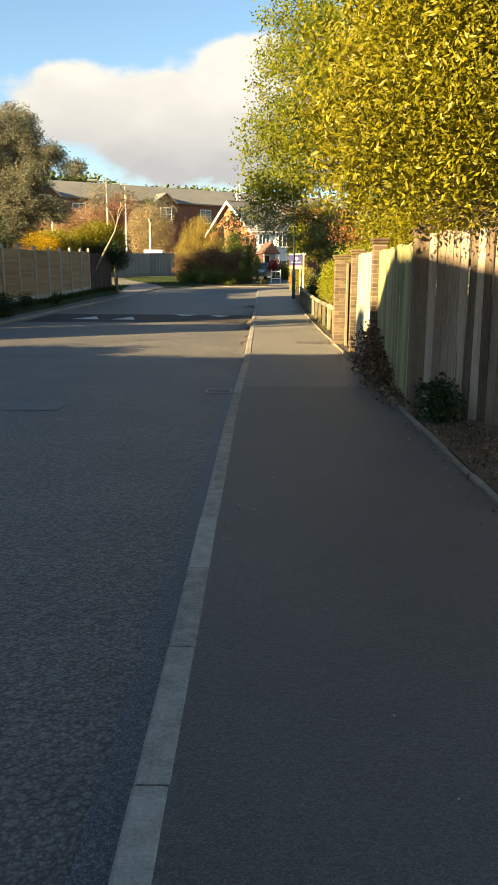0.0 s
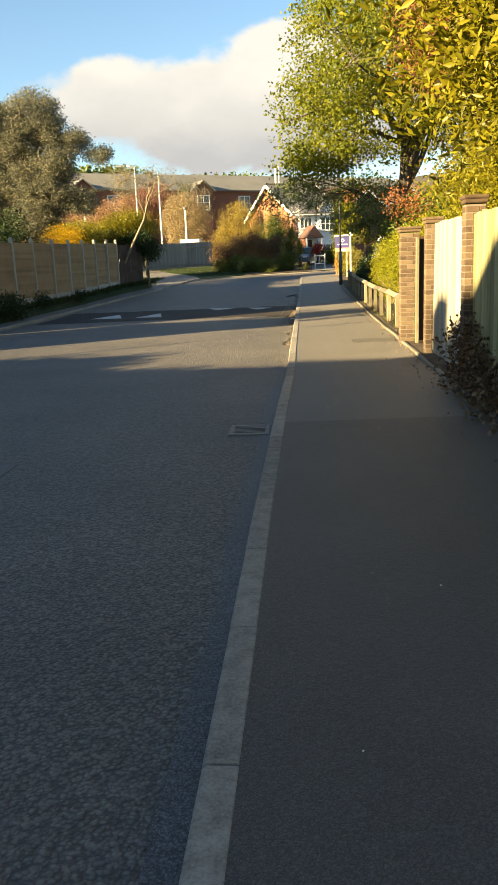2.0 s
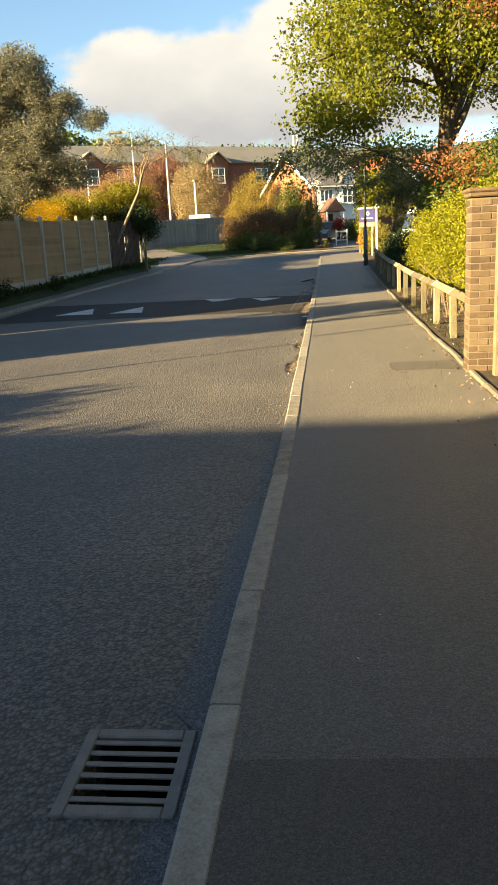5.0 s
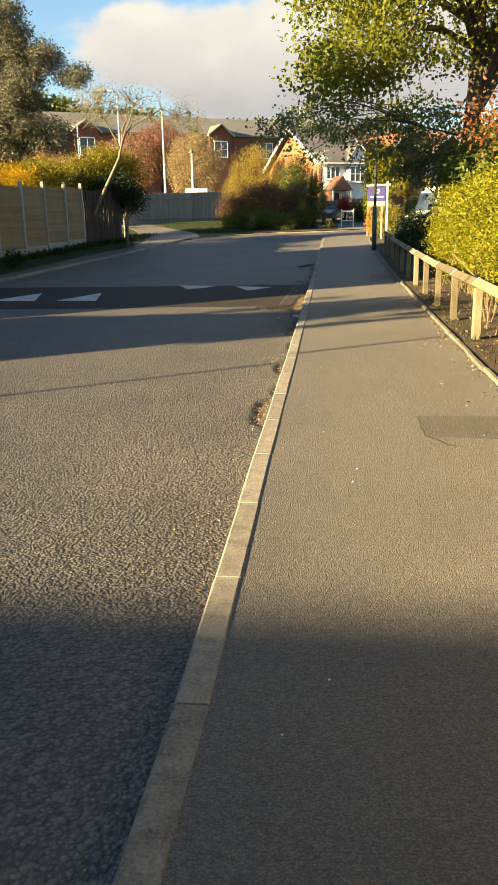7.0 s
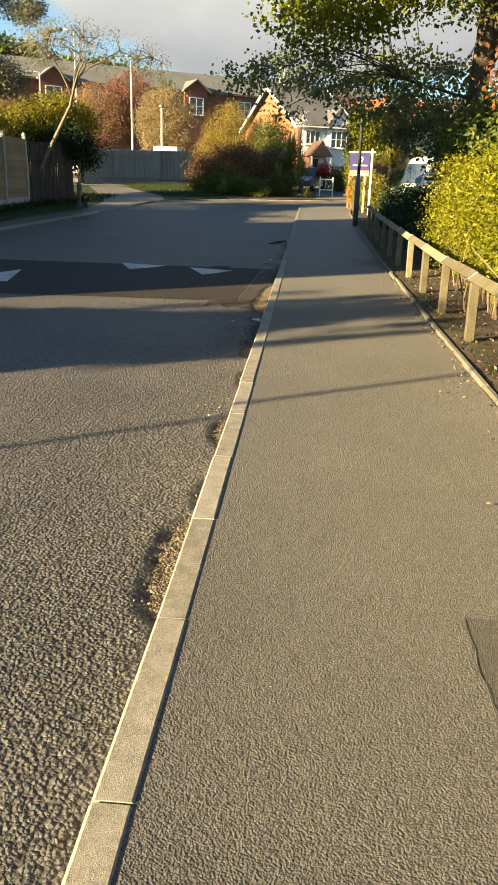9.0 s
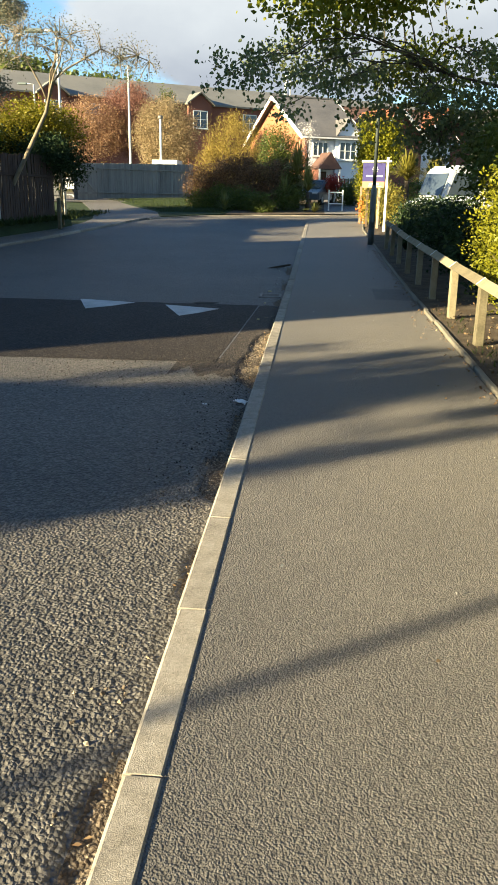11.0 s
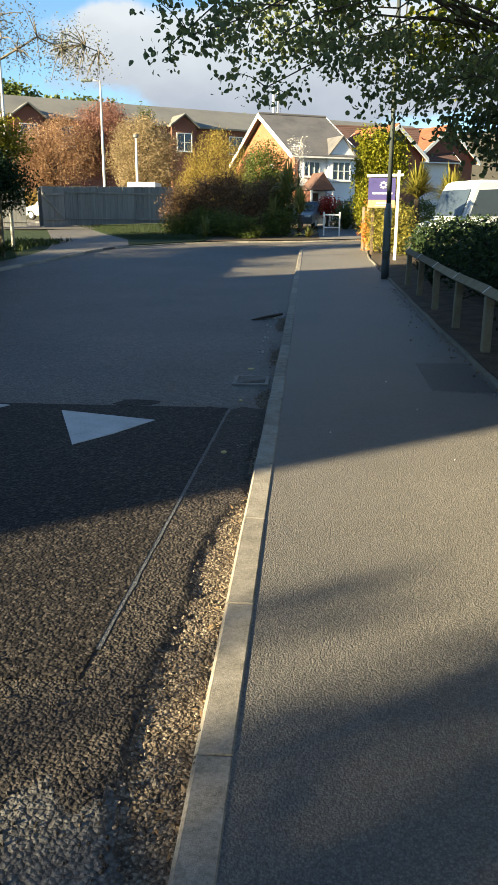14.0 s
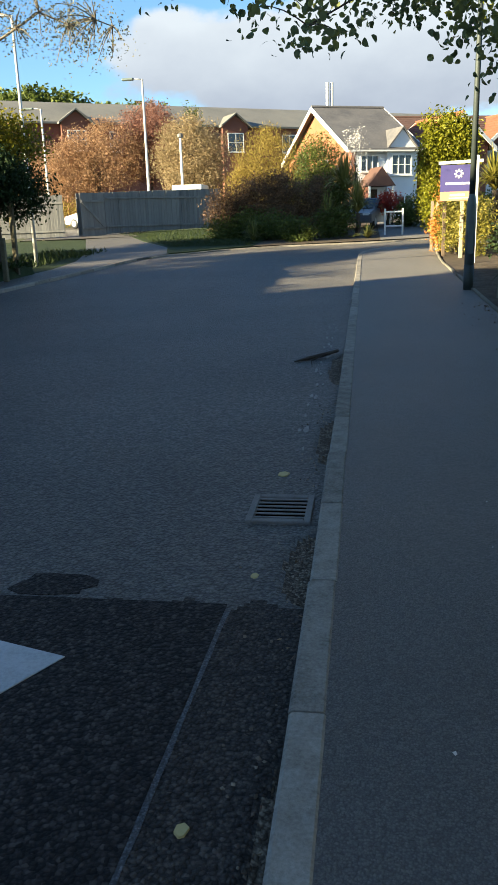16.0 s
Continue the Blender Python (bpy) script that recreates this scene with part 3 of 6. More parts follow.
def worn(x, y):
    """How far the surface has broken away at a place by the kerb: 0 whole, 1 gone."""
    edge = -0.383 + wander(y) - x
    reach = 0.0
    for y0, half, far in ((18.42, 0.52, 0.15), (19.25, 0.25, 0.05), (20.4, 0.34, 0.10), (21.9, 0.4, 0.04), (23.3, 0.55, 0.14), (24.3, 0.6, 0.09), (26.45, 1.0, 0.22), (27.5, 0.85, 0.17), (29.0, 0.6, 0.05), (30.9, 0.4, 0.13), (33.0, 0.6, 0.10), (35.6, 0.8, 0.13)):
        u = abs(y - y0) / half
        if u < 1:
            reach = max(reach, (far + 0.035) * math.sqrt(1 - u * u))
    reach += 0.028 * noise.noise((y * 2.1, 3.0, 0)) + 0.022 * noise.noise((y * 7.0, x * 7, 1))
    return min(1.0, max(0.0, (reach + 0.008 - edge) / 0.055))


def channel():
    dx, dy = 0.024, 0.03
    nx, ny = int(round((-0.315 - CHX) / dx)) + 1, int(round((CH1 - CH0) / dy)) + 1
    verts, mask = [], []
    for j in range(ny):
        y = CH0 + (CH1 - CH0) * j / (ny - 1)
        for i in range(nx):
            x = CHX + (-0.315 - CHX) * i / (nx - 1)
            w = worn(x, y)
            verts.append((x, y, lie(y) + road_height(x, y) - w * (0.021 + 0.010 * noise.noise((x * 16, y * 16, 0)) + 0.012 * noise.noise((x * 37, y * 37, 5)))))
            mask.append(w)
    keep, gone, patched = [], [], []
    for j in range(ny - 1):
        for i in range(nx - 1):
            o = j * nx + i
            f = (o, o + 1, o + nx + 1, o + nx)
            cx, cy = verts[o][0] + 0.5 * dx, verts[o][1] + 0.5 * dy
            if abs(cx - GRATES[1][0]) < GX and abs(cy - GRATES[1][1]) < GYH:
                continue
            old = 26.0 + 0.5 * noise.noise((cx * 5, 0, 4)) < cy < 30.5 + 0.15 * noise.noise((cx * 6, 1, 4))
            (gone if sum(mask[k] for k in f) > 2.6 else patched if old else keep).append(f)
    ob = mesh_ob("road", verts, keep + gone + patched, ASPHALT, smooth=True)
    ob.data.materials.append(RUBBLE)
    ob.data.materials.append(CRUMBLE)
    ob.data.polygons.foreach_set("material_index", [0] * len(keep) + [1] * len(gone) + [2] * len(patched))
    tagged(ob, "broken asphalt channel with crumbling potholes by the kerb", "road", kind="structure")


channel()
strip = [(-0.50 + 0.04 * noise.noise((v * 0.9, 0, 2)) + 0.03 * noise.noise((v * 4, 0, 7)), v) for v in np.arange(-6, 12.9, 0.12)]
strip = [(max(u, -0.42) if abs(v - g0y) < 0.25 else u, v) for u, v in strip]
sheet("road", strip, [(-0.33, v) for _, v in strip], lambda x, y: road_height(x, y) + 0.005, GUTTER, drop=0.02, label="dark smooth tarmac strip along the gutter", category="road")
# ramp of newer tarmac on the speed table
sheet("road", [(-8.3, 26.2), (-8.3, 30.5)], [(-0.86, 26.5), (-0.72, 30.5)], lambda x, y: road_height(x, y) + 0.004, NEW_TARMAC, drop=0.02, dens=0.4, label="dark newer tarmac ramp across the carriageway", category="road")
sheet("road", [(-3.3, 8.52), (-3.3, 9.12)], [(-2.48, 8.52), (-2.48, 9.12)], lambda x, y: road_height(x, y) + 0.005, GUTTER, drop=0.02, label="square tarmac repair in the carriageway", category="road")
SEALED = [float(v) for v in np.arange(26.7, 30.45, 0.11)]
sheet("road", [(-0.858 + (v - 26.6) * 0.0352 + 0.006 * noise.noise((v * 3, 1, 1)), v) for v in SEALED], [(-0.838 + (v - 26.6) * 0.0352 + 0.009 * noise.noise((v * 6, 5, 1)), v) for v in SEALED], lambda x, y: road_height(x, y) + 0.0025, GUTTER, drop=0.002, label="pale sealed joint along the tarmac ramp", category="road")

PAVE_R = [(1.63, -40), (1.63, 25), (1.66, 35), (1.68, 42), (1.72, 48.5), (1.9, 52), (3.2, 54.0), (11, 56.6), (40, 64)]
PAVE_L = [(-0.29, -40), (-0.29, 25), (-0.29, 35), (-0.29, 42), (-0.29, 52), (-0.12, 53.1), (0.25, 54.15), (1.0, 55.05), (2.05, 55.85), (11, 58.85), (40, 66.85)]
sheet("pavement", [(-0.29, -40), (-0.29, 10.18)], [(1.63, -40), (1.63, 10.26)], -0.005, OLD_TARMAC, dens=0.5, label="older dark tarmac footway beside the kerb", category="pavement")
sheet("pavement", [(-0.29, 10.18)] + PAVE_L[1:], [(1.63, 10.26)] + PAVE_R[1:], -0.006, TARMAC, dens=0.5, label="grey tarmac footway beside the kerb", category="pavement")
for x0, x1, y0, y1 in ((0.80, 1.60, 17.35, 17.93), (1.05, 1.6, 31.0, 32.3), (1.12, 1.6, 9.15, 10.05)):
    sheet("pavement", [(x0, y0), (x0 + 0.02, y1)], [(x1, y0 - 0.05), (x1, y1 + 0.03)], -0.0025, OLD_TARMAC if 12 < y0 < 30 else PATCH, drop=0.01, label="tarmac repair patch in the footway", category="pavement")
sheet("pavement", [(-9.36, -40), (-9.36, 30), (-9.3, 36), (-9.13, 42), (-8.8, 46), (-8.9, 49), (-9.3, 52), (-10.4, 56), (-13.4, 64.5)], [(-8.75, -40), (-8.75, 30), (-8.6, 36), (-8.03, 42), (-7.75, 48), (-7.65, 52), (-6.9, 54.5), (-7.6, 57.5), (-9.5, 61), (-11.4, 65.5)], -0.015, TARMAC, dens=0.5, label="grey tarmac footway leading to a gate", category="pavement")
sheet("pavement", [(-16.6, 64.2), (-17.5, 69), (-22, 80)], [(-11.0, 65.3), (-13, 70), (-12, 80)], 0.005, TARMAC, dens=0.7, label="tarmac yard beyond the gate", category="pavement")
sheet("ground", [(-16, 47.5), (-16, 52), (-16, 56), (-17, 64.3)], [(-8.85, 47.5), (-9.25, 52), (-10.35, 56), (-13.35, 64.3)], -0.03, GRASS, dens=0.6, label="rough grass beside the path to the gate", category="grass")
sheet("ground", [(-60, -40), (-60, 64)], [(-10.1, -40), (-10.1, 64)], -0.36, SOIL, dens=1.0, label="soil and grass strip behind the footway", category="ground")
sheet("ground", [(-9.4, 47), (-9.6, 52), (-11.0, 57), (-13.6, 64.3)], [(-2.6, 50), (-2.6, 54), (-2.6, 58.5), (-3.0, 66)], -0.16, SOIL, dens=0.6, label="bare earth under the corner of the verge", category="ground")


def fence_x(y):
    """Line of the panel fence across the road and of the dark fence after it."""
    return -9.68 + (y - 30) * 0.0144 if y < 42.5 else -9.5 + (y - 42.5) * 0.135


def bank_edge(y):
    return float(np.interp(y, (20, 30, 36, 42, 46, 47.5), (-9.34, -9.34, -9.28, -9.1, -8.75, -8.8)))


BANK = [float(v) for v in np.arange(16, 47.6, 0.5)]
sheet("ground", [(fence_x(v) - 0.05, v) for v in BANK], [(bank_edge(v), v) for v in BANK], lambda x, y: 0.31 if x < fence_x(y) else -0.005, GRASS, label="short grass bank at the fence foot", category="grass")
sheet("ground", [(-24, v) for v in BANK], [(fence_x(v) - 0.04, v) for v in BANK], 0.305, SOIL, drop=0.6, label="raised garden ground behind the fence", category="ground")
sheet("ground", [(1.71, -40), (1.71, 25), (1.75, 42), (1.8, 48.5), (2.1, 51.5), (3.4, 53.5), (11, 56.2), (40, 63.6)], [(45, -40), (45, 0), (45, 20), (45, 28), (45, 36), (45, 44), (45, 50), (45, 60)], 0.015, SOIL, dens=1.0, label="dark soil bed strewn with fallen leaves", category="ground")
sheet("ground", [(-7.0, 54.65), (-7.65, 57.5), (-9.55, 61), (-11.45, 65.5), (-14, 90)], [(-6.9, 54.6), (-5.4, 56.2), (-4.3, 57.0), (-3.9, 66), (-3.6, 90)], 0.0, GRASS, dens=0.8, label="mown grass verge before the grey fence", category="grass")
sheet("ground", [(-4.3, 56.95), (-3.6, 75)], [(0.4, 58.2), (0.4, 75)], -0.01, SOIL, dens=0.8, label="planted soil bed at the bend", category="ground")
sheet("pavement", [(0.4, 58.2), (0.4, 84)], [(5.0, 59.7), (5.2, 84)], 0.0, TARMAC, dens=1, label="tarmac house drive", category="pavement")
sheet("ground", [(5.0, 59.6), (5.2, 84)], [(45, 71.7), (45, 84)], 0.0, GRASS, dens=1, label="front garden grass", category="grass")


def crack(points, width, label):
    """A narrow dark seam in the footway along a wandering line."""
    pts = []
    for (x0, y0), (x1, y1) in zip(points, points[1:]):
        n = max(2, int(math.hypot(x1 - x0, y1 - y0) / 0.07))
        pts += [(x0 + (x1 - x0) * k / n, y0 + (y1 - y0) * k / n) for k in range(n)]
    pts.append(points[-1])
    d = Vector((points[-1][0] - points[0][0], points[-1][1] - points[0][1])).normalized()
    nx, ny = -d.y, d.x
    left, right = [], []
    for x, y in pts:
        o = 0.03 * noise.noise((x * 6, y * 6, 3))
        w = width * (0.5 + 0.6 * abs(noise.noise((x * 9, y * 9, 8))))
        left.append((x + nx * (o + w), y + ny * (o + w)))
        right.append((x + nx * (o - w), y + ny * (o - w)))
    sheet("pavement", left, right, -0.0015, SEAM, drop=0.004, label=label, category="pavement")


crack([(0.80, 17.93), (0.82, 17.35), (0.98, 17.1)], 0.004, "cracked edge of a footway patch")


# ---- kerbs and edgings, stone by stone ----
def stone_mesh(name, w, d, l, mat, bev):
    bm = bmesh.new()
    face = ((-w / 2, -d), (w / 2, -d), (w / 2, -bev), (w / 2 - bev, 0), (-w / 2 + bev, 0), (-w / 2, -bev))
    add_prism(bm, None, [(x, -l / 2, z) for x, z in face], [(x, l / 2, z) for x, z in face])
    me = bpy.data.meshes.new(name)
    bmesh.ops.recalc_face_normals(bm, faces=bm.faces)
    bm.to_mesh(me)
    bm.free()
    me.materials.append(mat)
    return me


def stone_run(root, me, name, line, length, h, gap=0.006, jitter=0.002):
    """Stones end to end along a line of (x, y)."""
    d = np.concatenate([[0], np.cumsum([math.hypot(q[0] - p[0], q[1] - p[1]) for p, q in zip(line, line[1:])])])
    at = lambda s: (float(np.interp(s, d, [p[0] for p in line])), float(np.interp(s, d, [p[1] for p in line])))
    s = 0.0
    while s + length <= d[-1]:
        (x0, y0), (x1, y1) = at(s), at(s + length)
        mx, my = (x0 + x1) / 2, (y0 + y1) / 2
        ob = new(name, me)
        slope = math.degrees(math.atan2(lie(y1) - lie(y0), length))
        ob.matrix_world = pose(mx + RNG.normal() * jitter, my, (lie(y0) + lie(y1)) / 2 + h + RNG.normal() * jitter * 0.4, slope + RNG.normal() * 0.05, RNG.normal() * 0.3, math.degrees(math.atan2(y1 - y0, x1 - x0)) - 90 + RNG.normal() * 0.12)
        ob.parent = root
        s += length


kerb_me = stone_mesh("kerbstone", 0.122, 0.25, 0.904, KERB, 0.012)
kerb = empty("kerb", pose(0, 0, 0), "pale concrete kerb of jointed blocks", "kerb", kind="structure")
stone_run(kerb, kerb_me, "kerbstone", [(-0.322 + wander(v), v) for v in (0.41 - 0.915 * 6, 0, 4, 8, 11, 14, 17, 20, 22, 25, 28, 51.8)], 0.915, 0.0)
short_me = stone_mesh("kerbstone", 0.122, 0.25, 0.456, KERB, 0.012)
stone_run(kerb, short_me, "kerbstone", [(-0.322, 51.8), (-0.30, 52.3), (-0.17, 53.2), (0.2, 54.25), (0.95, 55.15), (2.03, 55.95), (4.2, 56.8), (11, 58.92)], 0.46, 0.0)
kerb2 = empty("kerb", pose(0, 0, 0), "low pale concrete kerb across the road", "kerb", kind="structure")
stone_run(kerb2, kerb_me, "kerbstone", [(-8.67, 14), (-8.67, 25), (-8.57, 35), (-7.97, 42), (-7.67, 48), (-7.58, 52), (-7.25, 53.2)], 0.915, -0.005)
stone_run(kerb2, short_me, "kerbstone", [(-7.2, 53.3), (-6.85, 54.38), (-5.25, 56.08), (-3.03, 57.18), (-0.02, 57.78), (2.98, 58.98), (10, 61.08)], 0.46, -0.03)
edge_me = stone_mesh("edging_stone", 0.055, 0.18, 0.909, EDGING, 0.01)
edging = empty("edging", pose(0, 0, 0), "thin concrete edging along the footway", "edging", kind="structure")
stone_run(edging, edge_me, "edging_stone", [(1.665, -4), (1.665, 25), (1.695, 35), (1.715, 42), (1.755, 48.5), (1.95, 52)], 0.915, 0.03, jitter=0.007)


# ---- road markings and ironwork ----
def marking(points, mat, label, up=0.008):
    vs = [(x, y, lie(y) + road_height(x, y) + up) for x, y in points]
    lo = [(x, y, z - 0.01) for x, y, z in vs]
    bm = bmesh.new()
    add_prism(bm, None, lo, vs)
    ob = part("road_marking", bm, mat, None)
    tagged(ob, label, "road marking", "road markings", "structure")


for tri in ([(-3.48, 30.62), (-3.14, 29.72), (-2.86, 30.0), (-2.58, 30.42)], [(-2.09, 30.28), (-1.72, 29.33), (-1.50, 29.62), (-1.26, 30.04)], [(-6.95, 27.72), (-5.95, 27.66), (-6.35, 29.15)], [(-5.50, 27.66), (-4.64, 27.58), (-4.95, 29.1)]):
    marking(tri, PAINT, "worn white triangle painted on the speed table")
for x, y, r in ((-0.63, 29.25, 0.02), (-0.64, 30.77, 0.018), (-0.65, 32.19, 0.035)):
    marking([(x + r * math.cos(a) * RNG.uniform(0.7, 1.1), y + 1.3 * r * math.sin(a)) for a in (0.4, 1.4, 2.5, 3.5, 4.5, 5.5)], YELLOW, "faded remnant of a yellow painted line")
for k in range(22):
    y = 32.9 + 0.26 * k + RNG.uniform(-0.22, 0.22)
    x = -0.60 + 0.03 * RNG.normal()
    s = RNG.uniform(0.4, 1.2)
    marking([(x + 0.022 * s * math.cos(a) * RNG.uniform(0.4, 1.2), y + 0.10 * s * math.sin(a) * RNG.uniform(0.6, 1.1)) for a in (0.3, 1.3, 2.4, 3.4, 4.4, 5.5)], OLDLINE, "chipped remnant of a painted line")


marking([(-1.53 + 0.2 * math.cos(a) * RNG.uniform(0.7, 1.15), 30.62 + 0.12 * math.sin(a) * RNG.uniform(0.8, 1.1)) for a in np.linspace(0, 5.9, 14)], NEW_TARMAC, "dark oily stain on the carriageway", 0.004)
sheet("pavement", [(-9.32, 29.6), (-9.28, 33.0)], [(-8.8, 29.6), (-8.75, 33.0)], -0.008, EDGING, drop=0.01, label="pale concrete crossover in the far footway", category="pavement")


def gully(x, y, wide):
    z = lie(y) + road_height(x, y)
    root = empty("drain_grate", pose(x, y, z) @ Matrix.Diagonal((wide, 0.93, 1, 1)), "rusty cast iron gully grate in the gutter", "drain grate")
    # pot walls are coloured black to deepen the shade between the bars
    bm = bmesh.new()
    for sx in (-1, 1):
        add_box(bm, (sx * 0.198, 0, -0.17), (0.02, 0.44, 0.33))
        add_box(bm, (0, sx * 0.208, -0.17), (0.376, 0.02, 0.33))
    add_box(bm, (0, 0, -0.34), (0.42, 0.44, 0.02))
    part("well", bm, BLACK, root, "gully pot blackened for the shade inside")
    bm = bmesh.new()
    for sx in (-1, 1):
        add_box(bm, (sx * 0.205, 0, 0.0), (0.05, 0.46, 0.03), 0.005)
        add_box(bm, (0, sx * 0.205, 0.0), (0.36, 0.05, 0.03), 0.005)
    part("frame", bm, IRON, root)
    for k in range(6):
        box("bar", (0, -0.15 + 0.06 * k, 0.008), (0.36, 0.022, 0.005), IRON, root)
    return root


for (gx, gy), wide in zip(GRATES, (0.84, 0.76)):
    gully(gx, gy, wide)


# ---- right-hand boundary: board fence, brick piers, rail ----
def board_me(w, t, h, mat, notch=0.0):
    bm = bmesh.new()
    add_box(bm, (0, 0, h / 2), (t, w, h), 0.004)
    me = bpy.data.meshes.new("board")
    bmesh.ops.recalc_face_normals(bm, faces=bm.faces)
    bm.to_mesh(me)
    bm.free()
    me.materials.append(mat)
    return me


def board_fence(name, p0, p1, height, mats, label, board=0.105, z0=0.03, ragged=0.02, rails=True, facing=-1, wide=1.06):
    root = empty(name, pose(0, 0, 0), label, "fence")
    length = math.hypot(p1[0] - p0[0], p1[1] - p0[1])
    yaw = math.atan2(p1[1] - p0[1], p1[0] - p0[0])
    n = int(length / board)
    mes = [board_me(board * wide, 0.018, height, m) for m in mats]
    for k in range(n):
        u = (k + 0.5) / n
        x, y = p0[0] + (p1[0] - p0[0]) * u, p0[1] + (p1[1] - p0[1]) * u
        ob = new("board", mes[int(RNG.integers(len(mes)))])
        ob.matrix_world = pose(x, y, lie(y) + z0 + RNG.normal() * ragged, RNG.normal() * 0.25, RNG.normal() * 0.35, math.degrees(yaw) - 90 + (5 if facing < 0 else -5) + RNG.normal() * 1.0)
        ob.parent = root
    if rails:
        for h in (0.35, height - 0.3):
            c = ((p0[0] + p1[0]) / 2, (p0[1] + p1[1]) / 2)
            off = Vector((-math.sin(yaw), math.cos(yaw), 0)) * 0.05 * facing
            box("fence_rail", (c[0] + off.x, c[1] + off.y, lie(c[1]) + h), (length, 0.045, 0.08), mats[0], root, 0.004, pose(0, 0, 0, 0, 0, math.degrees(yaw)))
    return root


def brick_me():
    out = []
    for w, l in ((0.1025, 0.215),):
        bm = bmesh.new()
        add_box(bm, (0, 0, 0), (w, l, 0.065), 0.006)
        me = bpy.data.meshes.new("brick")
        bmesh.ops.recalc_face_normals(bm, faces=bm.faces)
        bm.to_mesh(me)
        bm.free()
        me.materials.append(BRICK)
        out.append(me)
    return out[0]


BRICK_ME = brick_me()


def pier(x, y, h, girth=1.0):
    root = empty("brick_pier", pose(x, y, lie(y)) @ Matrix.Diagonal((girth, girth, 1, 1)), "square weathered brick pier with a moulded cap", "pier", "brick piers in the fence")
    box("core", (0, 0, h / 2 - 0.02), (0.312, 0.312, h), MORTAR, root)
    for c in range(int(h / 0.075)):
        z = 0.0375 + c * 0.075
        for k in range(4):
            a = k * 90
            o = 0.052 if c % 2 else -0.052
            m = pose(0, 0, 0, 0, 0, a) @ pose(0.1113, o, z, 0, RNG.normal() * 0.4, RNG.normal() * 0.4)
            b = new("brick", BRICK_ME)
            b.parent = root
            b.matrix_local = m
    bm = bmesh.new()
    add_box(bm, (0, 0, h + 0.02), (0.37, 0.37, 0.05), 0.012)
    add_box(bm, (0, 0, h + 0.065), (0.41, 0.41, 0.045), 0.015)
    part("cap", bm, BRICK, root)
    return root


board_fence("fence", (1.84, 7.98), (4.3, 4.75), 1.98, [WOOD_OLD], "weathered brown close-board timber fence with grey stains", ragged=0.012, facing=1)
corner = empty("fence_post", pose(1.76, 8.08, 0), "stout weathered fence post at the fence corner", "post")
box("post_body", (0, 0, 1.0), (0.16, 0.18, 2.05), WOOD_OLD, corner, 0.012)
box("post_cap", (0, 0, 2.05), (0.19, 0.21, 0.06), WOOD_OLD, corner, 0.02)
board_fence("fence", (1.80, 8.22), (1.95, 12.43), 1.90, [WOOD_GREEN], "pale board fence panel stained green with algae", board=0.14, ragged=0.012, wide=1.12)
pier(1.95, 12.58, 2.06, 0.72)
board_fence("fence", (1.94, 12.75), (1.90, 15.12), 1.92, [WOOD_PALE], "bleached pale timber fence panel", board=0.16, ragged=0.006, wide=1.1)
pier(1.90, 15.28, 1.96, 0.72)
side_post = empty("gate_post", pose(1.86, 15.52, 0), "pale upright timber post against a brick pier", "post")
box("post_body", (0, 0, 0.9), (0.05, 0.08, 1.8), WOOD_PALE, side_post, 0.005)
box_post = empty("gate_post", pose(1.86, 16.68, 0), "weathered upright timber post beside a dark gap", "post")
box("post_body", (0, 0, 0.9), (0.05, 0.12, 1.78), RAILWOOD, box_post, 0.005)
gate = empty("side_gate", pose(2.0, 16.2, 0), "dark timber side gate standing open between brick piers", "gate")
for k in range(8):
    box("board", (-0.07 + 0.1 * k, 0.58, 0.93), (0.097, 0.02, 1.76), WOOD_DARK, gate, 0.003)
for z in (0.4, 1.5):
    box("ledge", (0.28, 0.6, z), (0.78, 0.03, 0.1), WOOD_DARK, gate, 0.003)
pier(1.78, 17.15, 1.90)


def knee_rail(y0, step, n):
    root = empty("knee_rail", pose(0, 0, 0), "low timber post and rail with a sloping top rail", "rail fence")
    bm = bmesh.new()
    add_box(bm, (0, 0, 0.30), (0.095, 0.115, 0.66), 0.006)
    me = bpy.data.meshes.new("post")
    bmesh.ops.recalc_face_normals(bm, faces=bm.faces)
    bm.to_mesh(me)
    bm.free()
    me.materials.append(RAILWOOD)
    for k in range(n):
        y = y0 + step * k
        x = 1.90 + 0.05 * min(1, max(0, (y - 25) / 17))
        p = new("post", me)
        p.matrix_world = pose(x, y, lie(y), RNG.normal() * 0.8, RNG.normal() * 0.8, RNG.normal() * 2)
        p.parent = root
        if k < n - 1:
            bm = bmesh.new()
            y2 = y + step
            x2 = 1.90 + 0.05 * min(1, max(0, (y2 - 25) / 17))
            z1, z2 = lie(y) + 0.66 + RNG.normal() * 0.006, lie(y2) + 0.66 + RNG.normal() * 0.006
            outline = ((-0.085, 0.0), (0.0, 0.075), (0.085, 0.0), (0.0, -0.05))
            add_prism(bm, None, [(x + a, y + 0.006, z1 + b) for a, b in outline], [(x2 + a, y2 - 0.006, z2 + b) for a, b in outline])
            part("rail", bm, RAILWOOD, root)
            bm = bmesh.new()
            add_box(bm, (x2, y2, z2 + 0.036), (0.012, 0.02, 0.012), 0)
            for sx in (-1, 1):
                add_box(bm, (x2 + sx * 0.044, y2, z2 + 0.043), (0.11, 0.035, 0.006), 0.0, pose(0, 0, 0, 0, sx * 41, 0))
            part("strap", bm, GALV, root)
    return root


knee_rail(18.05, 1.865, 13)


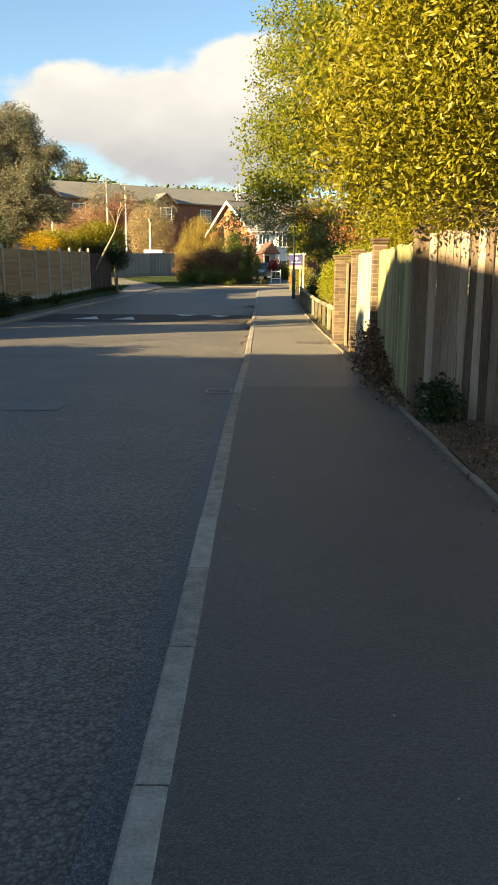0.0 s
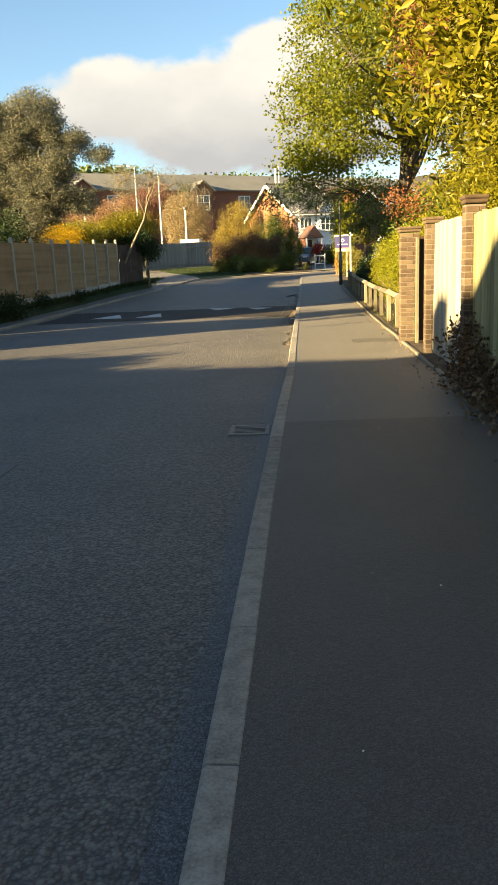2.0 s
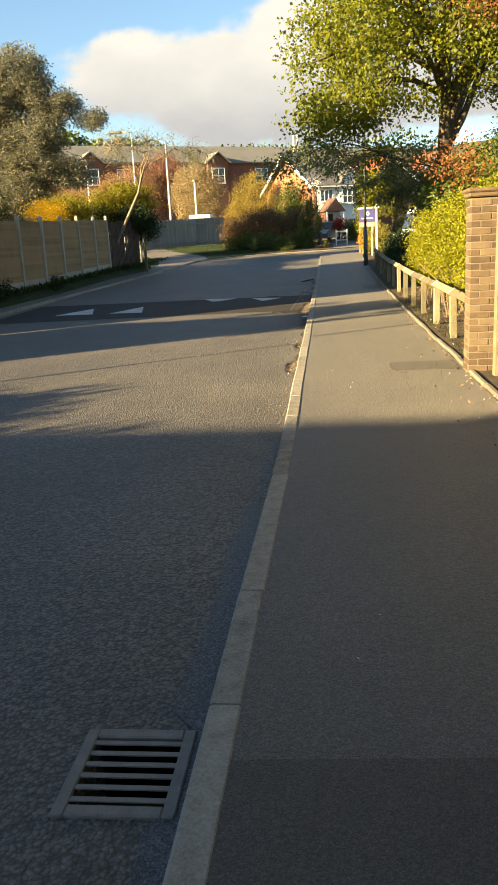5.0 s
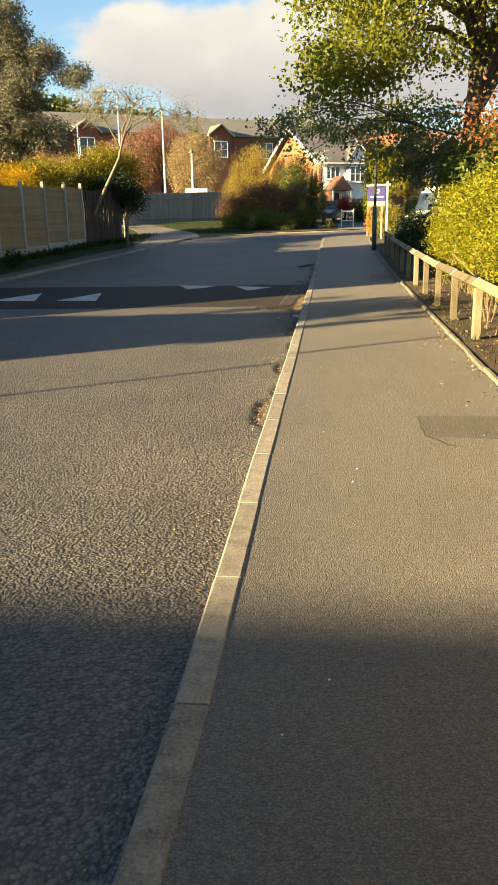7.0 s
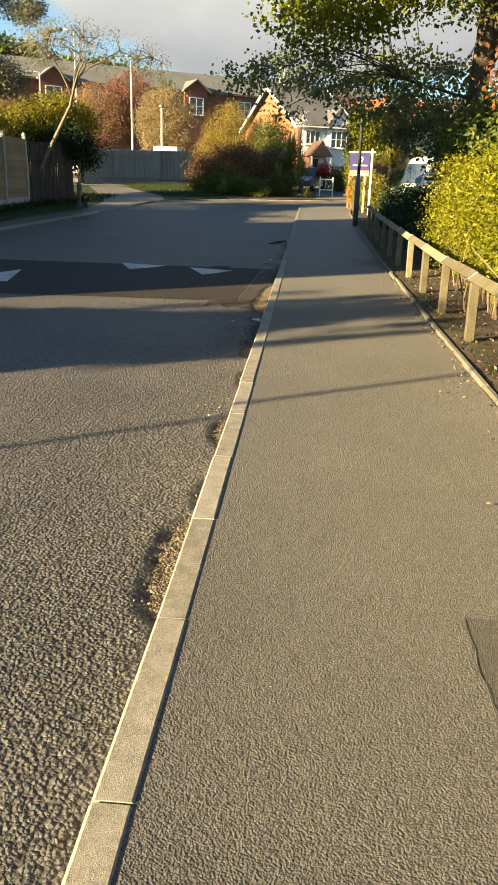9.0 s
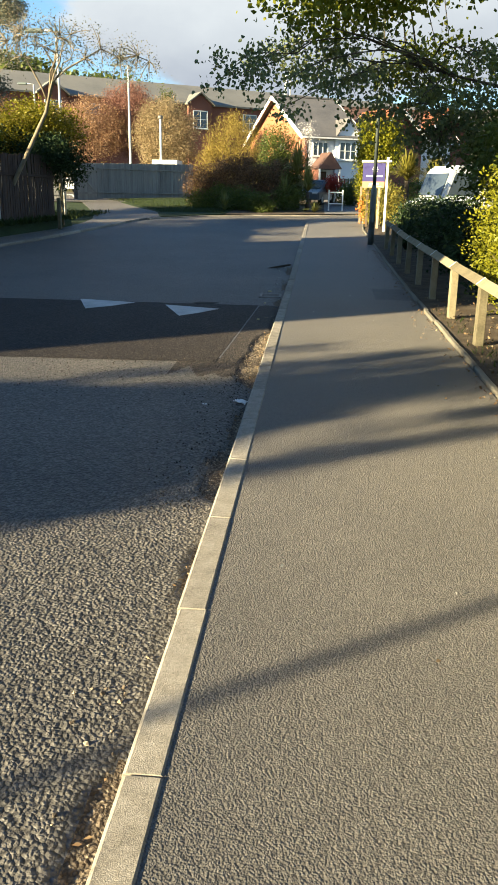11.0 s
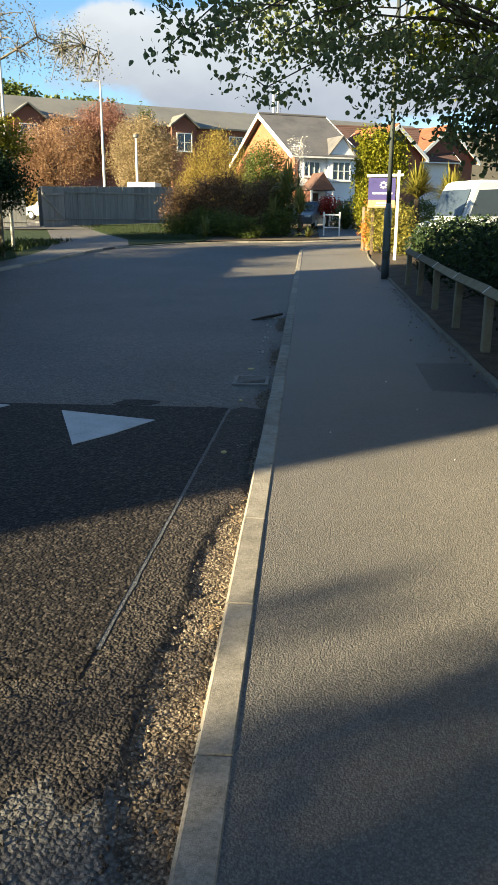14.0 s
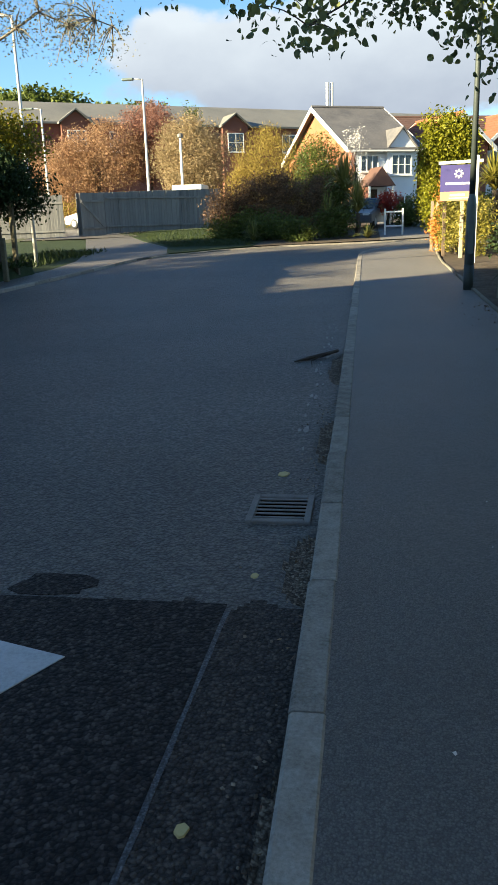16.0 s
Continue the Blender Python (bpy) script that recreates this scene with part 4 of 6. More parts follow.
# ---- street lamps, sign ----
def lamp_right():
    x, y = 1.63, 41.9
    z = lie(y)
    root = empty("street_lamp", pose(x, y, z), "slim grey street lamp column with a thicker base", "street lamp")
    bm = bmesh.new()
    add_tube(bm, [(0, 0, -0.1), (0, 0, 0.42)], [0.088, 0.088], 14)
    part("base_sleeve", bm, DARKSTEEL, root, "dark painted base", True)
    bm = bmesh.new()
    add_tube(bm, [(0, 0, 0.42), (0, 0, 1.42), (0, 0, 1.52), (0, 0, 1.6)], [0.083, 0.083, 0.065, 0.052], 14)
    part("base", bm, STEEL, root, smooth=True)
    box("access_door", (0, -0.081, 0.85), (0.09, 0.012, 0.5), STEEL, root, 0.004)
    bm = bmesh.new()
    add_tube(bm, [(0, 0, 1.55), (0, 0, 3.6), (0, 0, 6.0)], [0.052, 0.046, 0.04], 12)
    part("column", bm, DARKSTEEL, root, smooth=True)
    return root


lamp_right()


def lamp_far(x, y, top, arm, label, mat=GALV, girth=1.0):
    z = lie(y)
    root = empty("street_lamp", pose(x, y, z), label, "street lamp", "pale lamp columns beyond the fence")
    h = top - z
    bm = bmesh.new()
    add_tube(bm, [(0, 0, -0.1), (0, 0, h * 0.3), (0, 0, h)], [0.10 * girth, 0.085 * girth, 0.06 * girth], 10)
    part("column", bm, mat, root, smooth=True)
    if arm:
        bm = bmesh.new()
        add_tube(bm, [(0, 0, h - 0.03), (-0.3, 0, h + 0.02), (-0.55, 0, h + 0.04)], [0.04, 0.035, 0.03], 8)
        part("arm", bm, mat, root, smooth=True)
        bm = bmesh.new()
        add_box(bm, (-0.85, 0, h + 0.02), (0.7, 0.26, 0.14), 0.05)
        part("lantern", bm, STEEL, root, "grey lantern head")
    else:
        bm = bmesh.new()
        add_tube(bm, [(0, 0, h), (0, 0, h + 0.06), (0, 0, h + 0.2), (0, 0, h + 0.26)], [0.06, 0.16, 0.17, 0.05], 12)
        part("lantern", bm, IRON, root, "dark round lantern head")
    return root


# unseen column, added to cast one thin shadow line across the road
lamp_far(-9.6, 14.3, 6.0, False, "unseen dark lamp column added for its thin shadow", DARKSTEEL, 0.42)
lamp_far(-13.0, 75, 9.75, True, "tall pale street lamp column with a flat lantern")
lamp_far(-9.95, 50.4, 7.3, True, "pale street lamp column by the corner footway", GALV, 0.6)
lamp_far(-21.3, 80, 9.2, True, "tall pale street lamp column with a flat lantern")
lamp_far(-10.45, 72.9, 6.25, False, "short white lamp post behind the grey fence", WHITE)


def sale_board():
    x, y = 2.42, 47.5
    z = lie(y)
    root = empty("sale_board", pose(x, y, z), "violet and orange estate sale board on a white post", "sign")
    box("post", (0, 0, 1.2), (0.075, 0.075, 2.55), WHITE, root, 0.005)
    box("arm", (-0.38, 0, 2.34), (1.02, 0.06, 0.07), WHITE, root, 0.005, pose(0, 0, 0, 0, -1.5, 0))
    box("panel", (-0.46, 0, 1.98), (0.76, 0.02, 0.60), PURPLE, root)
    box("lower_panel", (-0.46, 0, 1.575), (0.76, 0.02, 0.21), ORANGE, root)
    bm = bmesh.new()
    for k in range(8):
        a = k * math.pi / 4
        add_box(bm, (-0.42 + 0.075 * math.cos(a), -0.014, 2.08 + 0.075 * math.sin(a)), (0.06, 0.006, 0.035), 0, pose(0, 0, 0, 0, -math.degrees(a), 0))
    part("emblem", bm, WHITE, root, "white round petal emblem")
    bm = bmesh.new()
    add_box(bm, (-0.44, -0.013, 1.86), (0.56, 0.006, 0.05))
    part("lettering", bm, WHITE, root, "white line of small lettering")
    bm = bmesh.new()
    add_box(bm, (-0.44, -0.013, 1.60), (0.34, 0.006, 0.05))
    add_box(bm, (-0.40, -0.013, 1.53), (0.46, 0.006, 0.02))
    part("lettering", bm, WHITE, root, "white line of small lettering")


sale_board()


# ---- left-hand boundary ----
def panel_fence():
    root = empty("fence", pose(0, 0, 0), "tan timber panel fence between concrete posts with gravel boards", "fence")
    p0, p1 = Vector((-9.759, 24.781)), Vector((-9.5, 42.5))
    n = 9
    step = (p1 - p0) / n
    yaw = math.degrees(math.atan2(step.y, step.x))
    for k in range(n + 1):
        p = p0 + step * k
        z = lie(p.y)
        bm = bmesh.new()
        add_box(bm, (0, 0, 1.08), (0.12, 0.12, 2.36), 0.012)
        add_box(bm, (0, 0, 2.27), (0.09, 0.09, 0.06), 0.012)
        o = part("concrete_post", bm, CONCRETE, root)
        o.matrix_world = pose(p.x, p.y, z + 0.30, RNG.normal() * 0.5 if k else 0.4, RNG.normal() * 0.5 if k else -0.3, yaw)
        if k == n:
            break
        q = p + step / 2
        z = lie(q.y) + 0.30
        L = step.length - 0.12
        box("gravel_board", (q.x, q.y, z + 0.12), (L, 0.05, 0.30), CONCRETE, root, 0.006, pose(0, 0, 0, 0, 0, yaw))
        rows = 19
        for r in range(rows):
            w = box("slat", (q.x, q.y, z + 0.31 + r * 0.098), (L, 0.014, 0.115), WOOD_TAN, root, 0.0, pose(0, 0, 0, 8, 0, yaw))
    return root


panel_fence()
board_fence("fence", (-9.48, 42.65), (-9.02, 46.3), 2.0, [WOOD_DARK], "dark brown stained board fence", board=0.15, z0=0.33, facing=-1)
for (x, y), h in (((-8.85, 46.6), 1.9), ((-8.5, 45.2), 1.0)):
    b = empty("marker_post", pose(x, y, lie(y)), "short pale weathered timber post on the verge", "post")
    box("post_body", (0, 0, h / 2), (0.11, 0.11, h), RAILWOOD, b, 0.01)

board_fence("fence", (-14.6, 66.9), (-8.2, 72.3), 2.05, [WOOD_GREY], "silvery grey close-board fence above the verge", board=0.15, z0=0.05, ragged=0.008, wide=1.2)
board_fence("fence", (-19.5, 64.6), (-15.0, 66.0), 2.0, [WOOD_GREY], "silvery grey fence beyond a gap", board=0.15, z0=0.05, ragged=0.008, wide=1.2)
g = empty("field_gate", pose(-14.35, 66.85, lie(67)), "open grey timber gate leaf by the fence", "gate")
for k in range(8):
    box("board", (0.10 + 0.12 * k, -0.12 + 0.095 * k, 1.05), (0.165, 0.02, 2.1), WOOD_GREY, g, 0, pose(0, 0, 0, 0, 0, 40))
for z, r in ((0.4, 0), (1.7, 0), (1.05, 48)):
    box("brace", (0.56, 0.18, z), (1.2 if not r else 1.55, 0.05, 0.1), WOOD_GREY, g, 0.003, pose(0, 0, 0, 0, r, 40))
wb = empty("site_cabin", pose(-10.15, 73.6, lie(73.6)), "low white cabin roof showing above the fence", "cabin")
box("cabin_body", (0, 0, 1.0), (1.55, 1.9, 2.0), GALV, wb, 0.02)
box("cabin_roof", (0, 0, 2.17), (1.7, 2.05, 0.34), WHITE, wb, 0.03)


# ---- houses ----
def window(root, c, w, h, yaw, cols, rows, frame_mat=WHITE):
    """A window let into a wall: frame, bars and panes; c is its centre, the local x runs along the wall."""
    m = Matrix.Translation(c) @ pose(0, 0, 0, 0, 0, yaw)
    fr = bmesh.new()
    rings = []
    for y in (-0.06, 0.06):
        for a, b in ((w / 2 + 0.045, h / 2 + 0.045), (w / 2 - 0.045, h / 2 - 0.045)):
            rings.append([fr.verts.new(m @ Vector((u * a, y, v * b))) for u, v in ((-1, -1), (1, -1), (1, 1), (-1, 1))])
    for p, q in ((0, 1), (1, 3), (3, 2), (2, 0)):
        for k in range(4):
            fr.faces.new((rings[p][k], rings[p][(k + 1) % 4], rings[q][(k + 1) % 4], rings[q][k]))
    f = part("window", fr, frame_mat, root, "white framed window")
    for k in range(1, cols):
        box("glazing_bar", m @ Vector((-w / 2 + w * k / cols, -0.01, 0)), (0.07, 0.08, h - 0.09), frame_mat, f, 0, pose(0, 0, 0, 0, 0, yaw))
    for k in range(1, rows):
        box("glazing_bar", m @ Vector((0, -0.014, -h / 2 + h * k / rows)), (w - 0.09, 0.07, 0.05), frame_mat, f, 0, pose(0, 0, 0, 0, 0, yaw))
    for i in range(cols):
        for j in range(rows):
            box("pane", m @ Vector((-w / 2 + w * (i + 0.5) / cols, 0.0, -h / 2 + h * (j + 0.5) / rows)), (w / cols - 0.06, 0.03, h / rows - 0.04), GLASS, f, 0, pose(0, 0, 0, 0, 0, yaw))
    box("sill", m @ Vector((0, -0.06, -h / 2 - 0.08)), (w + 0.2, 0.2, 0.06), frame_mat, f, 0, pose(0, 0, 0, 0, 0, yaw))


def gable_house(name, corner, yaw, length, span, eave, ridge, wall_gable, wall_front, roof, label, thick=0.16, over=0.45, barge=WHITE, tiles=True):
    """Corner: the near corner; local x along the front (ridge direction), local y back across the span."""
    z = lie(corner[1])
    m = Matrix.Translation((corner[0], corner[1], z)) @ pose(0, 0, 0, 0, 0, yaw)
    root = empty(name, m, label, "house")
    e, r = eave - z, ridge - z
    t = 0.3
    bm = bmesh.new()
    prof = [(0, 0, -0.4), (0, span, -0.4), (0, span, e), (0, span / 2, r), (0, 0, e)]
    add_prism(bm, None, [(t, y, q) for _, y, q in prof], [(0, y, q) for _, y, q in prof])
    part("gable_wall", bm, wall_gable, root)
    bm = bmesh.new()
    add_prism(bm, None, [(length, y, q) for _, y, q in prof], [(length - t, y, q) for _, y, q in prof])
    part("gable_wall", bm, wall_gable, root)
    box("front_wall", (length / 2, t / 2 - 0.004, (e - 0.4) / 2), (length - 2 * t, t, e + 0.4), wall_front, root)
    box("back_wall", (length / 2, span - t / 2, (e - 0.4) / 2), (length - 2 * t, t, e + 0.4), wall_front, root)
    k = (r - e) / (span / 2)
    for s in (0, 1):
        bm = bmesh.new()
        if s == 0:
            a, b = (-over, e - over * k), (span / 2, r)
        else:
            a, b = (span + over, e - over * k), (span / 2, r)
        out = [(a[0], a[1] + 0.03), (b[0], b[1] + 0.03), (b[0], b[1] + thick), (a[0], a[1] + thick)]
        add_prism(bm, None, [(-over, y, q) for y, q in out], [(length + over, y, q) for y, q in out])
        rf = part("roof", bm, roof, root)
        if tiles:
            bm = bmesh.new()
            rows = int(math.hypot(b[0] - a[0], b[1] - a[1]) / 0.34)
            for j in range(rows):
                u = (j + 0.5) / rows
                y, q = a[0] + (b[0] - a[0]) * u, a[1] + (b[1] - a[1]) * u + thick + 0.012
                ang = math.degrees(math.atan2(b[1] - a[1], b[0] - a[0]))
                add_box(bm, (length / 2, y, q), (length + 2 * over, 0.35, 0.03), 0, pose(0, 0, 0, ang - 3 if s == 0 else ang + 3, 0, 0))
            part("tile_course", bm, roof, rf)
        for x in (-over - 0.03, length + over + 0.03):
            bm = bmesh.new()
            bo = [(a[0], a[1] - 0.14), (b[0], b[1] - 0.14), (b[0], b[1] + thick + 0.03), (a[0], a[1] + thick + 0.03)]
            add_prism(bm, None, [(x - 0.03, y, q) for y, q in bo], [(x + 0.03, y, q) for y, q in bo])
            part("bargeboard", bm, barge, root, "white bargeboard")
    bm = bmesh.new()
    add_tube(bm, [(-over, span / 2, r + thick + 0.02), (length + over, span / 2, r + thick + 0.02)], 0.11, 8)
    part("ridge_tile", bm, roof, root)
    box("gutter", (length / 2, -over - 0.04, e - over * k + 0.02), (length + 2 * over, 0.12, 0.1), barge, root)
    return root


YAW1 = 26.0
h1 = gable_house("house", (-1.15, 82.5), YAW1, 4.8, 11.6, 6.15, 9.25, BRICKWALL, RENDER, SLATE, "brick and white rendered house with a grey tiled gable roof", tiles=False)
# small front gable with windows
GABLET = [(2.5, -0.3), (4.75, -0.3), (4.75, 4.3), (3.62, 5.6), (2.5, 4.3)]
zc = lie(82.5)
bm = bmesh.new()
add_prism(bm, None, [(x, -0.25, q) for x, q in GABLET], [(x, 0.9, q) for x, q in GABLET])
part("front_gable", bm, RENDER, h1)
for s in (-1, 1):
    bm = bmesh.new()
    out = [(3.62 + s * 1.28, 4.15), (3.62, 5.65), (3.62, 5.78), (3.62 + s * 1.28, 4.28)]
    add_prism(bm, None, [(x, -0.4, q) for x, q in out], [(x, 2.6, q) for x, q in out])
    part("gablet_roof", bm, SLATE, h1)
window(h1, (3.55, -0.27, 3.35), 1.45, 1.25, 0, 3, 2)
window(h1, (3.55, -0.27, 0.75), 1.7, 1.2, 0, 3, 2)
window(h1, (1.3, -0.02, 3.45), 1.25, 1.0, 0, 3, 1)
window(h1, (-0.02, 4.2, 3.35), 0.7, 1.2, -90, 1, 2)
bm = bmesh.new()
add_prism(bm, None, [(0.4, -1.7, 1.95), (2.4, -1.7, 1.95), (1.4, -1.7, 3.15)], [(0.4, 0.1, 1.95), (2.4, 0.1, 1.95), (1.4, 0.1, 3.15)])
part("porch_roof", bm, DARKTILE, h1)
box("front_door", (1.4, -0.05, 0.75), (0.95, 0.08, 2.1), WOOD_DARK, h1, 0.01)
box("porch_side", (0.5, -0.8, 0.7), (0.12, 1.6, 2.4), BRICKFAR, h1, 0.01)
for x in (0.55, 2.25):
    box("porch_post", (x, -1.6, 0.9), (0.14, 0.14, 2.2), WHITE, h1, 0.01)
bm = bmesh.new()
for dx in (0.0, 0.35):
    add_tube(bm, [(1.4 + dx, 7.2, 7.0), (1.4 + dx, 7.2, 9.6)], 0.12, 10)
part("flue", bm, GALV, h1, "pair of pale metal flues")

h2 = gable_house("house", (3.5, 92), 20, 9, 9.0, 6.6, 9.3, BRICKFAR, RENDER, DARKTILE, "house with a brown tiled roof")
h3 = gable_house("house", (8.47, 89.25), 120, 5.0, 5.0, 6.5, 8.45, BRICKFAR, BRICKFAR, REDTILE, "house with a red clay tiled roof")
h4 = gable_house("house", (14.0, 97.2), 120, 5.0, 6.0, 6.8, 9.2, BRICKFAR, BRICKFAR, REDTILE, "house with red tiled roof and white gable")


def long_block():
    a, b = Vector((-78, 85.5)), Vector((14, 144.2))
    L = (b - a).length
    yaw = math.degrees(math.atan2(b.y - a.y, b.x - a.x))
    z = 2.2
    root = empty("apartment_block", Matrix.Translation((a.x, a.y, z)) @ pose(0, 0, 0, 0, 0, yaw), "long brick block with a weathered slate roof", "building")
    e, r = 9.8, 12.35
    for nm, y in (("front_wall", -6.0), ("back_wall", 6.0)):
        box(nm, (L / 2, y, e / 2 - 0.5), (L, 0.35, e + 1), BRICKFAR, root)
    for s in (-1, 1):
        bm = bmesh.new()
        out = [(s * 6.6, e - 0.2), (0, r), (0, r + 0.2), (s * 6.6, e)]
        add_prism(bm, None, [(-0.4, y, q) for y, q in out], [(L + 0.4, y, q) for y, q in out])
        part("roof", bm, SLATEFAR, root)
    for x in (40.5, 53.5, 71.0, 24, 88):
        bm = bmesh.new()
        add_prism(bm, None, [(x - 1.5, -6.9, -0.5), (x + 1.5, -6.9, -0.5), (x + 1.5, -6.9, 9.8), (x, -6.9, 10.75), (x - 1.5, -6.9, 9.8)], [(x - 1.5, -5, -0.5), (x + 1.5, -5, -0.5), (x + 1.5, -5, 9.8), (x, -5, 10.75), (x - 1.5, -5, 9.8)])
        part("bay", bm, BRICKFAR, root)
        for s in (-1, 1):
            bm = bmesh.new()
            out = [(x + s * 1.8, 9.55), (x, 10.9), (x, 11.05), (x + s * 1.8, 9.75)]
            add_prism(bm, None, [(px, -7.3, q) for px, q in out], [(px, -2.2, q) for px, q in out])
            part("bay_roof", bm, SLATEFAR, root)
        window(root, (x, -6.95, 8.0), 1.8, 1.9, 0, 2, 2)
    for x in (20, 30, 46.5, 58, 64, 78, 84):
        window(root, (x, -6.2, 8.0), 1.8, 1.9, 0, 2, 2)
    return root


long_block()


def shade_house():
    """Unseen tall gabled house, added across the road to shade the middle of the street."""
    root = gable_house("house", (-26.0, 16.9), 0, 9.0, 8.9, 9.3, 10.9, BRICKFAR, BRICKFAR, DARKTILE, "unseen tall brick house added to shade the street", over=0.15, tiles=False)
    for y in (2.4, 6.4):
        for z in (1.4, 4.2, 7.0):
            window(root, (9.02, y, z), 1.2, 1.2, 90, 2, 1)
    return root


shade_house()
# unseen block, added only to cast the shade band over the road
gable_house("shade_garage", (-17.0, 14.35), 0, 4.0, 2.35, 3.6, 4.1, BRICKFAR, BRICKFAR, DARKTILE, "unseen narrow brick block added to shade the road", over=0.05, tiles=False)


def corner_house():
    """Unseen house added across the road, behind the start of the walk, to cast a roof-shaped shadow: two wings whose
    ridges meet over the street corner.
    """
    root = empty("house", pose(0, 0.1, 0), "unseen two-winged brick house added for its roof shadow", "house")
    e, r, half = 3.9, 6.47, 4.2
    bm = bmesh.new()
    add_prism(bm, None, [(-30, -half, -0.4), (-30, half, -0.4), (-30, half, e), (-30, 0, r), (-30, -half, e)], [(-13, -half, -0.4), (-13, half, -0.4), (-13, half, e), (-13, 0, r), (-13, -half, e)])
    part("wing", bm, BRICKFAR, root)
    bm = bmesh.new()
    add_prism(bm, None, [(-13 - half, -24, -0.4), (-13 + half * 0.5, -24, -0.4), (-13 + half * 0.5, -24, e + 1.2), (-13, -24, r), (-13 - half, -24, e)], [(-13 - half, -0.5, -0.4), (-13 + half * 0.5, -0.5, -0.4), (-13 + half * 0.5, -0.5, e + 1.2), (-13, -0.5, r), (-13 - half, -0.5, e)])
    part("wing", bm, BRICKFAR, root)
    for s in (-1, 1):
        bm = bmesh.new()
        out = [(s * (half + 0.4), e - 0.22), (0, r + 0.01), (0, r + 0.15), (s * (half + 0.4), e - 0.08)]
        add_prism(bm, None, [(-30.3, y, q) for y, q in out], [(-12.8, y, q) for y, q in out])
        part("roof", bm, DARKTILE, root)
    box("chimney", (-18.6, 0.1, r + 0.25), (0.9, 0.6, 1.1), BRICKFAR, root, 0.02)
    return root


corner_house()


# ---- trees and shrubs: right side ----
tree("lime_tree", (3.75, 35.0, 0.1), [(3.6, 35.0, 9.0, 4.0, 4.8, 3.9), (0.9, 34.5, 6.9, 1.9, 3.0, 2.2), (2.6, 36, 11.5, 3.0, 3.8, 2.4), (7.4, 36, 8.4, 3.2, 4.2, 3.8), (0.3, 35.5, 5.3, 1.8, 2.0, 0.8), (2.8, 38.2, 4.3, 1.7, 1.2, 0.7)],
     0.11, L_LIME, 1550, 48, 0.30, "spreading tree with lime green leaves over the footway", height=9.5, trunk_r=0.30, limbs=26, slim=0.8, hang=0.55, twigs=200, fork=0.42)
# low boughs that hang over the footway
shr = [(-1.5, 34.6, 3.75, 1.0, 0.7, 0.35), (-0.5, 34.8, 3.55, 1.0, 0.8, 0.5), (0.6, 35.2, 3.5, 0.9, 0.8, 0.55), (1.6, 35.4, 3.2, 0.8, 0.9, 0.6), (2.6, 35.4, 2.95, 0.9, 1.0, 0.7), (0.2, 36, 4.3, 2.2, 1.0, 0.7), (3.1, 36.2, 3.3, 0.9, 0.9, 0.9), (3.7, 37, 2.7, 0.8, 0.9, 0.8), (-0.4, 37.4, 4.3, 1.8, 0.9, 0.6), (1.8, 37.6, 4.0, 1.6, 0.9, 0.7), (2.7, 34.2, 3.7, 0.8, 0.7, 0.6), (2.4, 36.2, 2.75, 0.7, 0.7, 0.5)]
low = tree("low_bough", (3.75, 35.0, 3.6), shr, 0.07, L_BOUGH, 190, 44, 0.17, "low leafy bough of the lime green tree", height=4.2, trunk_r=0.03, limbs=14, slim=0.85, rounded=True, hang=0.9, twigs=150, category="tree")

tree("copper_beech", (5.5, 26.5, 0.0), [(3.9, 26, 7.8, 1.4, 2.0, 2.2), (5.2, 27, 9.0, 1.7, 2, 2.0), (2.9, 26, 3.0, 0.4, 0.9, 0.35)],
     0.075, L_COPPER, 520, 52, 0.28, "small tree with copper red leaves", height=7.5, trunk_r=0.14, limbs=14, slim=0.6, hang=0.4, twigs=40)
tree("laurel_tree", (3.6, 9.5, 0.0), [(1.55, 7.3, 3.2, 1.05, 1.4, 1.1), (1.9, 8.0, 4.4, 1.1, 1.6, 1.2), (2.5, 7.4, 3.3, 1.3, 1.6, 1.2), (2.7, 8.4, 4.8, 1.7, 2.2, 1.4), (2.0, 7.0, 4.5, 1.0, 1.3, 1.2), (3.3, 9.4, 3.4, 1.2, 2.5, 1.4), (3.4, 7.4, 5.8, 1.8, 2.5, 1.2), (4.2, 11.5, 4.2, 1.7, 3.0, 2.0), (3.9, 13.5, 4.4, 1.6, 2.6, 2.0), (3.3, 14.8, 3.0, 0.9, 1.6, 1.0), (1.2, 8.3, 2.6, 0.35, 0.6, 0.5), (3.0, 15.8, 2.6, 0.8, 2.0, 0.8), (2.8, 13.0, 2.6, 0.6, 1.6, 0.8)],
     0.072, L_LAUREL, 3400, 82, 0.27, "big evergreen shrub with yellow green leaves over the fence", height=5.5, trunk_r=0.13, limbs=18, slim=0.34, hang=-0.5, category="shrub", bias=3.2)
flowers = leaf_mesh("blossom", clumps([(2.2, 7.6, 4.0, 1.2, 1.4, 1.4)], 26), 0.07, L_WHITE, None, slim=0.9)
tagged(flowers, "few small white blossoms on the evergreen shrub", "flowers", kind="stuff")


